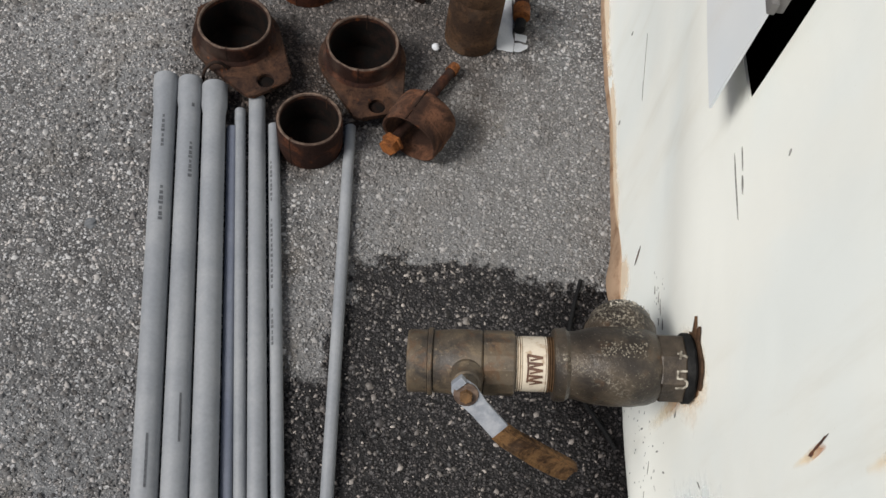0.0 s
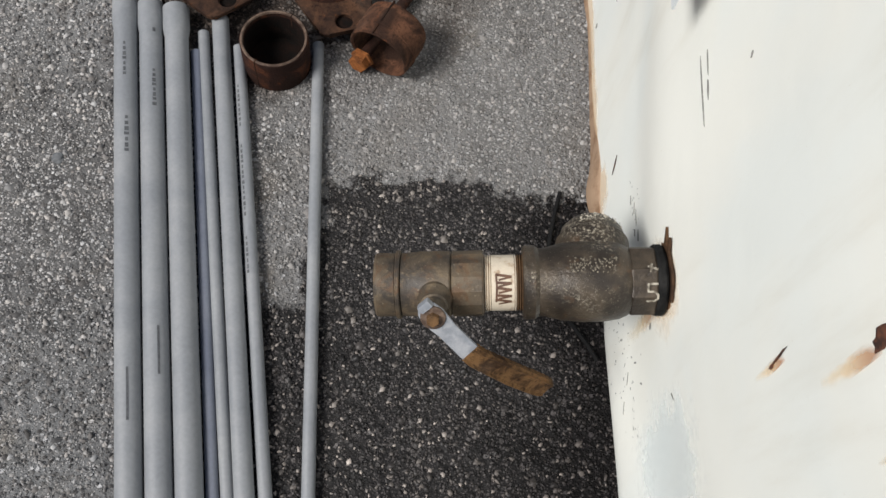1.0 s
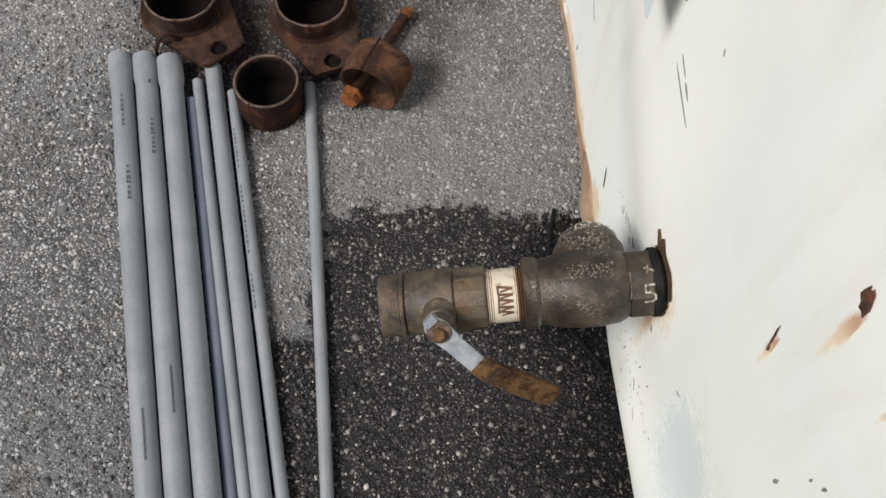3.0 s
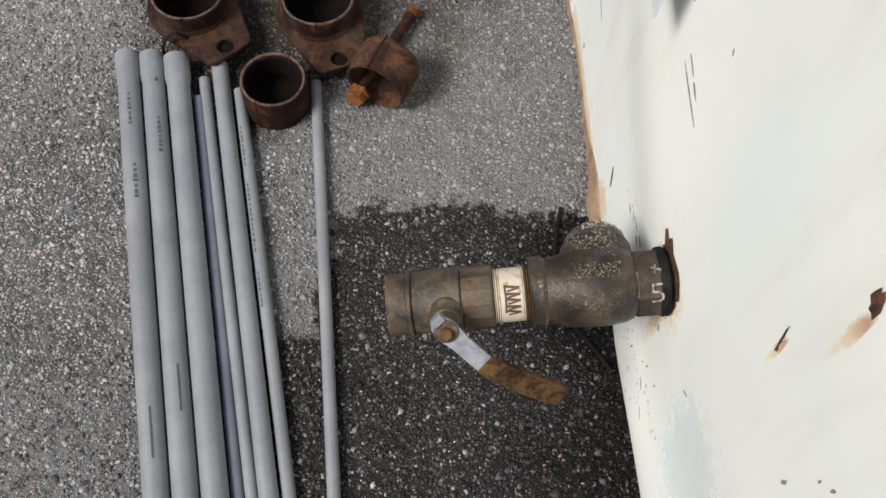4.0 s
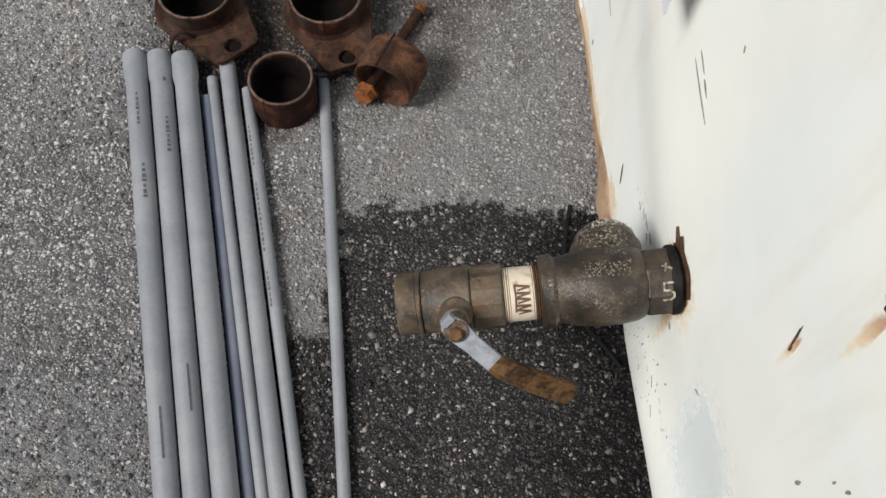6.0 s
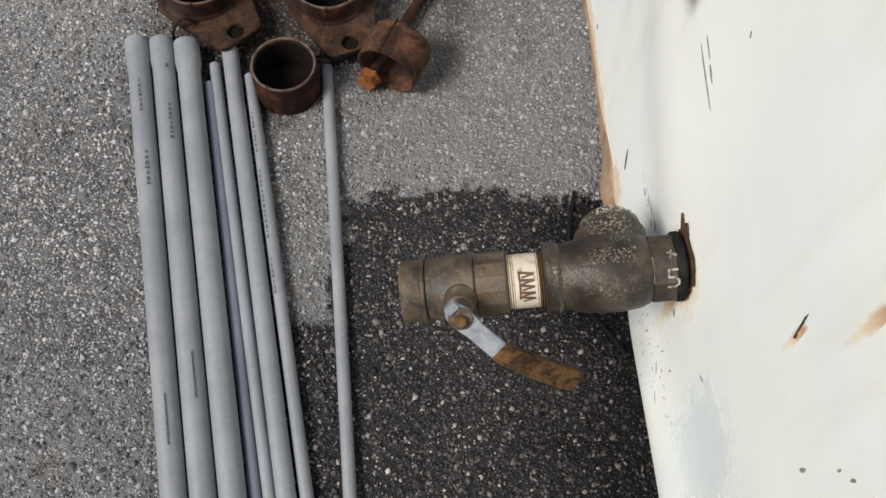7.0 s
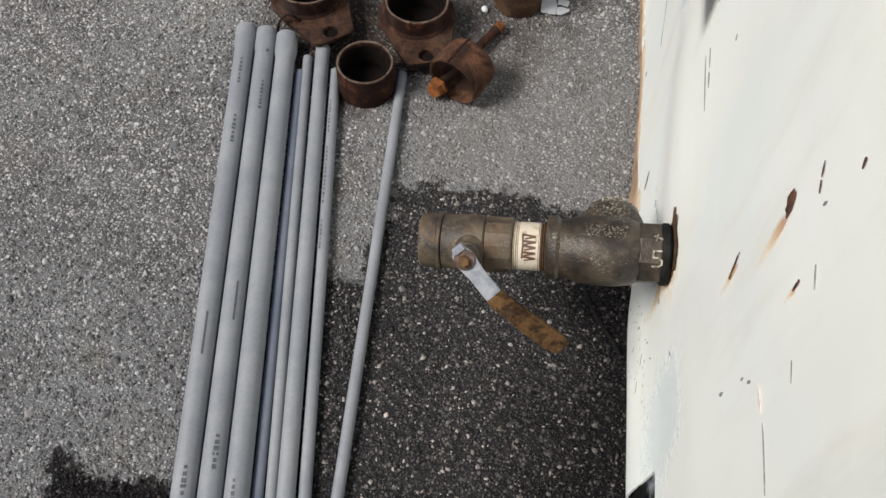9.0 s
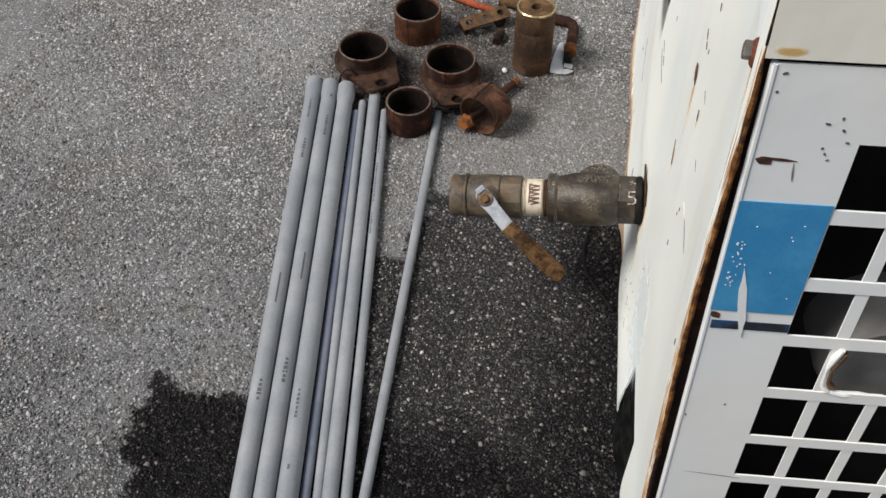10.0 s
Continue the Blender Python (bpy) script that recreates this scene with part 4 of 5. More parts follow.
def specks():
    """Pinprick chips strewn over the foot of the panel."""
    rnd = random.Random(21)
    spots = [(rnd.gauss(0.83, 0.030), rnd.gauss(0.262, 0.020)) for i in range(22)]
    for i in range(64):
        f = rnd.random()
        spots.append((0.72 - 0.26 * f + rnd.gauss(0, 0.018), 0.12 + 0.05 * f + rnd.gauss(0, 0.032)))
    bm = bmesh.new()
    for y, z in spots:
        a, long, wide = radians(rnd.uniform(-110, -20)), rnd.uniform(0.0008, 0.0036), rnd.uniform(0.0006, 0.0018)
        n = 7
        ring = []
        for k in range(n):
            u, v = long * math.sin(2 * math.pi * k / n) * rnd.uniform(0.6, 1.2), wide * math.cos(2 * math.pi * k / n) * rnd.uniform(0.6, 1.2)
            ring.append(bm.verts.new(on_side(y - u * math.sin(a) + v * math.cos(a), max(0.03, z + u * math.cos(a) + v * math.sin(a)), 0.0006)))
        bm.faces.new(ring)
    tagged(part("paint_specks", bm, PRIMER, housing, "tiny dark specks in the white paint"), kind="stuff")


specks()


def hex_bolt(name, m, radius, height, material, parent, label=""):
    bm = bmesh.new()
    lathe(bm, [(0, 0.0), (0, radius * 1.25), (height * 0.2, radius * 1.22), (height * 0.25, radius), (height * 0.9, radius), (height, radius * 0.86), (height, 0.0)], m, 6)
    return part(name, bm, material, parent, label, 20)


for y, z, mat, size in ((-0.045, 1.306, STEEL, 1.0), (-0.061, 1.407, RUSTRED, 1.1)):
    m = frame_of(on_side(y, z, 0.002), (-1, 0, 0), (0, 0, 1))
    hex_bolt("bolt", m, 0.0092 * size, 0.004 + 0.008 * size * size, mat, housing, "hexagonal bolt ringed with rust")
    bm = bmesh.new()
    lathe(bm, [(-0.002, 0.0), (-0.002, 0.0145), (0.0020, 0.0140), (0.0040, 0.0115), (0.0045, 0.0)], frame_of(on_side(y - 0.003, z, 0.002), (-1, 0, 0), (0, 0, 1)), 20)
    part("washer", bm, RUSTRED, housing, "rusted washer")
    side_stain(y - 0.004, z - 0.075, z + 0.030, 0.058, RUN)


def front_mark(name, s, z, length, width, angle, material, seed, label="", lift=0.0006):
    rnd = random.Random(seed)
    c, q = math.cos(radians(angle)), math.sin(radians(angle))
    rim = [(u * c - v * q, u * q + v * c) for u, v in blob_outline(rnd, length, width)]
    bm = bmesh.new()
    top = [bm.verts.new(on_front(s + u, z + v, lift)) for u, v in rim]
    low = [bm.verts.new(on_front(s + u, z + v, lift - 0.0009)) for u, v in rim]
    bm.faces.new(top)
    for i in range(len(top)):
        j = (i + 1) % len(top)
        bm.faces.new((top[i], top[j], low[j], low[i]))
    part(name, bm, material, housing, label)


front_mark("scratch", 0.033, 1.003, 0.132, 0.0115, 9, FRONTWHITE, 3, "white scrape through the blue band", 0.0018)
front_mark("paint_chip", 0.012, 1.217, 0.020, 0.013, 80, CHIPPED, 4)
front_mark("scratch", 0.028, 1.219, 0.032, 0.004, 86, CHIPPED, 5)
front_mark("scratch", 0.042, 1.203, 0.028, 0.002, 8, GREYCHIP, 6)
front_mark("paint_chip", 0.006, 0.981, 0.018, 0.012, 60, CHIPPED, 7)
for i, (s, z) in enumerate(((0.062, 1.236), (0.066, 1.229), (0.083, 1.244), (0.009, 1.318), (0.006, 1.298), (0.072, 1.272), (0.076, 1.258), (0.06, 1.265), (0.07, 1.222), (0.05, 0.80), (0.004, 0.77))):
    front_mark("paint_chip", s, z, 0.0035 + 0.0012 * (i * 5 % 4), 0.003 + 0.0008 * (i * 3 % 3), 37 * i, PRIMER, 20 + i)
chip_rnd = random.Random(5)
for i in range(26):
    front_mark("paint_chip", 0.0075 + 0.010 * chip_rnd.random() ** 1.5, 1.03 + 0.075 * chip_rnd.random(), 0.0014 + 0.0026 * chip_rnd.random(), 0.0010 + 0.0012 * chip_rnd.random(), 40 * i, FRONTWHITE, 50 + i, "", 0.0017)
for i in range(7):
    front_mark("paint_chip", 0.02 + 0.07 * chip_rnd.random(), 1.0 + 0.14 * chip_rnd.random(), 0.0022, 0.0015, 50 * i, FRONTWHITE, 150 + i, "", 0.0017)
front_mark("scratch", 0.07, 0.619, 0.10, 0.002, 84, GREYCHIP, 90, "long scratch across the front")
front_mark("paint_chip", 0.085, 1.40, 0.008, 0.006, 0, GREYCHIP, 91)
bm = bmesh.new()
quad = [[bm.verts.new(on_front(-0.012 + 0.044 * u / 4, 1.3345 + 0.015 * v / 3, 0.0027)) for u in range(5)] for v in range(4)]
for a, b in zip(quad, quad[1:]):
    for k in range(4):
        bm.faces.new((a[k], a[k + 1], b[k + 1], b[k]))
part("rust_patch", bm, RUSTSMEAR2, housing, "rust stain in the panel's lower corner").visible_shadow = False


def access_door():
    """A side door that stands a little ajar, hinged on its far edge."""
    door = part("access_door", slab_door(), SHADEDWHITE, housing, "white side door standing slightly ajar")
    bm = bmesh.new()
    p = on_side(DOOR_Y0 - 0.003, 0.884, 0.05)
    box(bm, (0.010, 0.034, 0.018), Matrix.Translation(p), 0.003)
    box(bm, (0.014, 0.012, 0.030), Matrix.Translation(p + Vector((0.012, 0.0, 0.0))), 0.003)
    part("latch", bm, GREYMETAL, door, "grey metal door latch")


def slab_door():
    bm = bmesh.new()
    grid = {}
    for i in range(9):
        f = i / 8
        y = DOOR_Y0 - 0.012 + (DOOR_Y1 - DOOR_Y0) * f
        for j in range(9):
            g = j / 8
            z = DOOR_Z0 - 0.014 + (DOOR_Z1 - DOOR_Z0) * g
            gap = 0.048 * (1 - f) + 0.004
            for k in (0, 1):
                grid[i, j, k] = bm.verts.new(on_side(y, z, gap) + Vector((0.0035 * k, 0, 0)))
    for i in range(8):
        for j in range(8):
            for k in (0, 1):
                bm.faces.new((grid[i, j, k], grid[i + 1, j, k], grid[i + 1, j + 1, k], grid[i, j + 1, k]))
    for i in range(8):
        for j in (0, 8):
            bm.faces.new((grid[i, j, 0], grid[i + 1, j, 0], grid[i + 1, j, 1], grid[i, j, 1]))
            bm.faces.new((grid[j, i, 0], grid[j, i + 1, 0], grid[j, i + 1, 1], grid[j, i, 1]))
    return bm


access_door()


def rubber_flap():
    bm = bmesh.new()
    rows = []
    for i in range(9):
        f = i / 8
        z = 0.004 + 0.25 * f
        row = []
        for k in range(9):
            g = k / 8
            y = NOTCH[0] - 0.005 + (NOTCH[1] - NOTCH[0] + 0.01) * g
            bulge = 0.016 * math.sin(math.pi * min(1, g * 1.05)) * (1 - f) ** 0.6 + 0.006 * math.sin(11 * z * 6)
            row.append(bm.verts.new(on_side(y, z, bulge - 0.007)))
        rows.append(row)
    for a, b in zip(rows, rows[1:]):
        for k in range(8):
            bm.faces.new((a[k], a[k + 1], b[k + 1], b[k]))
    bmesh.ops.solidify(bm, geom=bm.faces[:], thickness=0.006)
    part("rubber_flap", bm, BLACK, housing, "black rubber flap in a notch at the base")


rubber_flap()


# ---------------------------------------------------------------- valve on the side panel
def make_valve():
    a0, a1 = Vector((0.068, 0.622, 0.345)), Vector((0.482, 0.660, 0.392))
    m = frame_of(a0, a1 - a0, (0, -0.74, 0.67))
    v = thing("valve_assembly", m, "weathered brass ball valve and strainer screwed into a white panel", "valve")
    inv = m.inverted()

    def lat(name, rows, mat, n=44, closed=False, label="", parent=None, m2=None, sharp=30):
        bm = bmesh.new()
        lathe(bm, rows, m2, n, closed)
        return part(name, bm, mat, parent or v, label, sharp)

    # ball valve, open mouth towards -x
    lat("valve_mouth", [(0.030, 0.034), (0.002, 0.036), (0.0, 0.0385), (0.0, 0.0455), (0.003, 0.0475), (0.030, 0.0475), (0.030, 0.034)], BRASS, 8 * 6, label="octagonal brass valve mouth")
    lat("inside_bore", [(0.004, 0.0355), (0.06, 0.0345), (0.06, 0.0)], BRASSDARK, 36)
    lat("valve_ring", [(0.030, 0.040), (0.031, 0.0505), (0.0325, 0.0515), (0.0365, 0.0515), (0.038, 0.050), (0.039, 0.040)], BRASS)
    lat("valve_body", [(0.039, 0.044), (0.0395, 0.0475), (0.062, 0.0485), (0.064, 0.0495), (0.110, 0.0495), (0.1125, 0.0475), (0.1135, 0.045)], BRASS, label="worn brass ball valve body")
    lat("valve_hex", [(0.1135, 0.040), (0.114, 0.0478), (0.116, 0.0492), (0.158, 0.0492), (0.1605, 0.0475), (0.162, 0.042), (0.162, 0.03)], BRASS, 14, label="faceted brass valve end", sharp=14)
    # nipple with a sticker
    lat("nipple", [(0.160, 0.03), (0.160, 0.0405), (0.224, 0.0405), (0.224, 0.03)], RUSTTAN)
    for a in (0.1635, 0.167, 0.1705, 0.208, 0.2115, 0.215, 0.2185):
        lat("thread", [(a - 0.0014, 0.0404), (a, 0.0424), (a + 0.0014, 0.0404)], STICKER if a < 0.21 else RUSTTAN)
    st = lat("sticker", [(0.172, 0.0407), (0.1722, 0.0418), (0.2058, 0.0418), (0.206, 0.0407)], STICKER, label="cream paper sticker with brown strokes")
    bm = bmesh.new()
    for k, g in enumerate((50, 63, 76, 89, 102)):
        wrap_strip(bm, [(0.1785, g - 4 + 3 * (k % 2)), (0.2015, g + 1)], 0.0042, 0.0419)
        wrap_strip(bm, [(0.2015, g + 1), (0.1825, g + 7)], 0.0030, 0.0419)
    wrap_strip(bm, [(0.1790, 44), (0.1800, 70), (0.1790, 104)], 0.0030, 0.0419)
    part("printing", bm, BROWNINK, st)
    bm = bmesh.new()
    wrap_strip(bm, [(0.186, 148), (0.190, 148)], 0.002, 0.0419)
    part("printing", bm, BROWNINK, st)
    # strainer
    lat("strainer_body", [(0.218, 0.036), (0.219, 0.053), (0.222, 0.0555), (0.236, 0.0555), (0.242, 0.051), (0.252, 0.0515), (0.275, 0.0575), (0.305, 0.0605), (0.335, 0.0605), (0.360, 0.057), (0.372, 0.052), (0.376, 0.048)],
        LIMED, label="dark cast brass strainer body")
    lat("neck", [(0.372, 0.045), (0.3735, 0.0515), (0.376, 0.053), (0.409, 0.053), (0.413, 0.051), (0.414, 0.04)], BRASSDARK, 8, label="octagonal neck with white paint marks", sharp=20)
    lat("gasket", [(0.411, 0.04), (0.411, 0.0515), (0.414, 0.0535), (0.422, 0.0535), (0.426, 0.05), (0.426, 0.03)], BLACK, label="black rubber seal against the panel")
    bm = bmesh.new()
    rim = []
    rnd = random.Random(4)
    for i in range(40):
        g = 2 * math.pi * i / 40
        r = 0.0565 + rnd.uniform(-0.003, 0.003)
        deg = math.degrees(g) % 360
        if 105 < deg < 300:
            r = 0.047 + rnd.uniform(-0.002, 0.002)
        if 350 < deg < 359:
            r = 0.082
        elif 8 < deg < 17:
            r = 0.076
        rim.append((r * math.cos(g), r * math.sin(g)))
    slab(bm, rim, 0.0, 0.004, Matrix.Translation((0.4280, 0, 0)) @ Matrix(((0, 0, 1, 0), (1, 0, 0, 0), (0, 1, 0, 0), (0, 0, 0, 1))))
    part("rust_plate", bm, CANRUST, v, "ragged rusty plate round the pipe hole")
    # paint marks on the neck: a five and a cross
    bm = bmesh.new()
    wrap_strip(bm, [(0.410, 68), (0.396, 68), (0.396, 80), (0.405, 80), (0.410, 85), (0.410, 92), (0.405, 96), (0.394, 96)], 0.0032, 0.0535)
    part("paint_figure", bm, SCALE, v, "white painted figure 5")
    bm = bmesh.new()
    wrap_strip(bm, [(0.396, 40), (0.411, 46)], 0.0034, 0.0535)
    wrap_strip(bm, [(0.402, 36), (0.400, 50)], 0.0034, 0.0535)
    part("paint_mark", bm, SCALE, v)
    # side cap of the strainer
    c0 = inv @ Vector((0.390, 0.650, 0.370))
    c1 = inv @ Vector((0.392, 0.774, 0.342))
    cap = frame_of(c0, c1 - c0, (0, 0, 1))
    lat("dome_cap", [(0.0, 0.054), (0.055, 0.0565), (0.074, 0.0565), (0.076, 0.054), (0.080, 0.0525), (0.096, 0.048), (0.108, 0.038), (0.115, 0.02), (0.117, 0.0)], LIMED, m2=cap, label="dark domed side cap of the strainer")
    # crusts of lime on the cap, the shoulder and the flank
    rnd = random.Random(12)
    for where, radius, low, high, a0_, a1_, count, wide in ((cap, 0.0498, 55, 140, 0.086, 0.096, 60, 0.0050), (cap, 0.0405, 60, 130, 0.102, 0.106, 24, 0.0040),
                                                           (None, 0.0601, 26, 50, 0.285, 0.352, 110, 0.0026), (None, 0.0606, 66, 98, 0.298, 0.322, 14, 0.0018)):
        bm = bmesh.new()
        for k in range(count):
            a, g = rnd.uniform(a0_, a1_), rnd.uniform(low, high)
            wrap_strip(bm, [(a, g), (a + rnd.uniform(-0.002, 0.002), g + rnd.uniform(0.8, 3.2))], wide * rnd.uniform(0.3, 1.0), radius, where, 0.0007)
        tagged(part("lime_crust", bm, LIME if where is None else SCALE, v, "pale crust of lime"), kind="stuff")
    # stem housing and lever
    stem = frame_of((0.089, 0, 0.03), (0, 0, 1), (1, 0, 0))
    lat("stem_housing", [(0.0, 0.027), (0.018, 0.026), (0.024, 0.022), (0.040, 0.0205), (0.0425, 0.018), (0.062, 0.0165), (0.066, 0.012), (0.066, 0.0)], BRASS, 28, m2=stem, label="brass stem housing")
    lm = Matrix.Translation((0.089, 0, 0.097)) @ Matrix.Rotation(radians(-50), 4, "Z")
    bm = bmesh.new()
    slab(bm, [(-0.022, -0.008), (-0.016, -0.014), (0.0, -0.0185), (0.03, -0.0150), (0.092, -0.0150), (0.092, 0.0150), (0.03, 0.0150), (0.0, 0.0185), (-0.016, 0.014), (-0.022, 0.006)], 0.0, 0.004, lm)
    bmesh.ops.bevel(bm, geom=[e for e in bm.edges if len(e.link_faces) == 2 and e.calc_face_angle(0) > 1], offset=0.0008, segments=1, affect="EDGES")
    lever = part("lever", bm, TIN, v, "grey painted lever plate")
    bm = bmesh.new()
    box(bm, (0.012, 0.020, 0.014), lm @ Matrix.Translation((-0.021, 0.004, 0.004)), 0.003)
    part("lever_stop", bm, TIN, lever)
    # grip: a folded rusty channel, dropping away from the plate
    turn = Matrix.Translation((0.082, 0, 0)) @ Matrix.Rotation(radians(5), 4, "Z") @ Matrix.Translation((-0.082, 0, 0))
    bm = bmesh.new()
    path = [(0.078, 0.0045, 0.031), (0.094, 0.003, 0.033), (0.13, -0.014, 0.036), (0.175, -0.036, 0.039), (0.218, -0.060, 0.039), (0.238, -0.071, 0.036), (0.245, -0.075, 0.027)]
    prof = [(-0.5, -0.010), (-0.5, 0.0), (-0.40, 0.0045), (-0.30, 0.0012), (0.30, 0.0012), (0.40, 0.0045), (0.5, 0.0), (0.5, -0.010), (0.42, -0.010), (0.40, -0.003), (-0.40, -0.003), (-0.42, -0.010)]
    rings = []
    for x, z, w in path:
        rings.append([bm.verts.new(lm @ turn @ Vector((x, u * w, z + h))) for u, h in prof])
    for p, q in zip(rings, rings[1:]):
        for k in range(len(prof)):
            j = (k + 1) % len(prof)
            bm.faces.new((p[k], p[j], q[j], q[k]))
    bm.faces.new(rings[0])
    bm.faces.new(rings[-1])
    part("grip", bm, GRIPRUST, lever, "rust-brown folded lever grip")
    hex_bolt("lever_nut", Matrix.Translation((0.089, 0, 0.101)) @ stem.to_3x3().to_4x4(), 0.0098, 0.013, RUSTTAN, lever, "rusty lever nut")
    lat("washer", [(0.0, 0.0), (0.0, 0.0182), (0.0025, 0.0178), (0.0035, 0.0165), (0.0035, 0.0)], WORNRIM, 30, m2=Matrix.Translation((0.089, 0, 0.1010)) @ stem.to_3x3().to_4x4(), parent=lever)
    return v


make_valve()


# ---------------------------------------------------------------- grey conduits
def make_conduit(x1, y1, slope, radius, material, label, bell=0.0, marks=(), length=3.0):
    d = Vector((slope, 1, 0)).normalized()
    top = Vector((x1, y1, radius))
    m = frame_of(top, -d, (0, 0, 1))
    ob = thing("conduit_pipe", m, label, "pipe", "grey conduits lying on the asphalt")
    r, w = radius, min(0.0032, radius * 0.16)
    bm = bmesh.new()
    if bell:
        rows = [(0.10, r - w), (0.055, r + bell - w), (0.001, r + bell - w), (0.0, r + bell - 0.0012), (0.0012, r + bell), (0.052, r + bell), (0.064, r + bell * 0.55), (0.074, r)]
    else:
        rows = [(0.10, r - w), (0.001, r - w), (0.0, r - 0.0012), (0.0012, r)]
    rows += [(0.4, r), (0.8, r), (1.2, r), (1.8, r), (2.4, r), (length - 0.001, r), (length, r - 0.001), (length, r - w), (length - 0.1, r - w)]
    lathe(bm, rows, None, 28)
    part("tube", bm, material, ob)
    for a, g, long, wide in marks:
        bm = bmesh.new()
        n = max(1, int(long / 0.011)) if wide > 0.0045 else 1
        if n == 1:
            wrap_strip(bm, [(a, g), (a + long, g)], wide, r, None, 0.0005)
        else:
            for k in range(n):
                b = a + long * k / n
                wrap_strip(bm, [(b, g), (b + long / n * (0.55 + 0.25 * ((k * 7) % 3) / 2), g)], wide * (0.6 + 0.4 * ((k * 5) % 4) / 3), r, None, 0.0005)
        tagged(part("printed_mark", bm, INK, ob, "dark printed line"), kind="stuff")
    if bell:
        ob.matrix_basis = Matrix.Translation((0, 0, bell)) @ m @ pose(0, 0, 0, 0, math.degrees(bell / 3.0), 0)
    return ob


make_conduit(-0.545, 1.306, -0.2305, 0.0238, GREY, "thick grey plastic conduit with a belled end", 0.0032, ((0.004, 96, 0.05, 0.012), (0.115, 84, 0.085, 0.007), (0.29, 76, 0.085, 0.009), (0.80, 80, 0.095, 0.004), (1.12, 82, 0.06, 0.010)))
make_conduit(-0.493, 1.308, -0.2294, 0.0238, GREY, "thick grey plastic conduit with a belled end", 0.0028, ((0.012, 64, 0.075, 0.008), (0.175, 68, 0.09, 0.008), (0.72, 70, 0.09, 0.004), (1.05, 76, 0.07, 0.011)))
make_conduit(-0.4385, 1.304, -0.2270, 0.0240, GREY, "thick grey plastic conduit with a belled end", 0.0036, ((1.12, 98, 0.08, 0.008), (1.31, 96, 0.012, 0.005)))
make_conduit(-0.381, 1.215, -0.226, 0.0115, GREYBLUE, "thin blue-grey plastic conduit between thicker ones")
make_conduit(-0.3755, 1.264, -0.236, 0.0118, GREY, "thin grey plastic conduit with a cut end")
make_conduit(-0.3455, 1.299, -0.2275, 0.0178, GREY, "medium grey plastic conduit with a cut end")
make_conduit(-0.2955, 1.238, -0.2268, 0.0125, GREY, "thin grey plastic conduit with dark printing", 0, ((0.10, 118, 0.10, 0.0052), (0.24, 118, 0.16, 0.0056), (0.44, 118, 0.08, 0.0052)))
make_conduit(-0.1325, 1.268, -0.124, 0.0122, GREY, "single thin grey plastic conduit lying apart")


# ---------------------------------------------------------------- rusty pipe collars and clamps
def collar_mesh(radius, height, wall, seed):
    bm = bmesh.new()
    up = frame_of((0, 0, 0), (0, 0, 1), (1, 0, 0))
    lathe(bm, [(0.0, radius - wall), (0.0, radius - 0.002), (0.002, radius), (height * 0.5, radius * 1.004), (height - 0.003, radius), (height, radius - 0.003), (height - 0.001, radius - wall + 0.001), (height - 0.004, radius - wall)], up, 56, True)
    for v in bm.verts:
        n = noise.noise(v.co * 30 + Vector((seed, 0, 0)))
        v.co += v.co.normalized() * 0.0008 * n
    return bm


def collar_details(parent, radius, height, wall):
    """The near-black painted shade inside, closed at the bottom, and the worn upper edge."""
    up = frame_of((0, 0, 0), (0, 0, 1), (1, 0, 0))
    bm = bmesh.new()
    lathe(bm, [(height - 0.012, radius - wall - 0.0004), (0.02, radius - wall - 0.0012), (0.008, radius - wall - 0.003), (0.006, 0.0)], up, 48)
    part("shade_lining", bm, SHADEBLACK, parent, "near-black inside of the collar, shade in its colour")
    bm = bmesh.new()
    lathe(bm, [(height - 0.0016, radius - 0.0014), (height + 0.0006, radius - 0.0030), (height + 0.0004, radius - wall + 0.0020), (height - 0.0026, radius - wall + 0.0002)], up, 56)
    part("worn_rim", bm, WORNRIM, parent, "worn paler upper edge")


def split_line(ob, radius, height, wall, degrees_at, parent):
    """The dark joint between the two halves of a collar."""
    for sgn, g in ((1, degrees_at), (-1, degrees_at + 180)):
        bm = bmesh.new()
        m = Matrix.Rotation(radians(g), 4, "Z")
        box(bm, (wall + 0.0016, 0.0022, height + 0.0012), m @ Matrix.Translation((radius - wall / 2, 0, height / 2)), 0.0003)
        part("split_joint", bm, RUSTDARK, parent)


def make_collar(x, y, radius, height, label, at, mat, seed, wall=0.008):
    ob = thing("pipe_collar", pose(x, y, 0.0, 0, 0, 0), label, "pipe fitting", "rusty pipe collars")
    part("collar", collar_mesh(radius, height, wall, seed), mat, ob)
    collar_details(ob, radius, height, wall)
    split_line(ob, radius, height, wall, at, ob)
    return ob


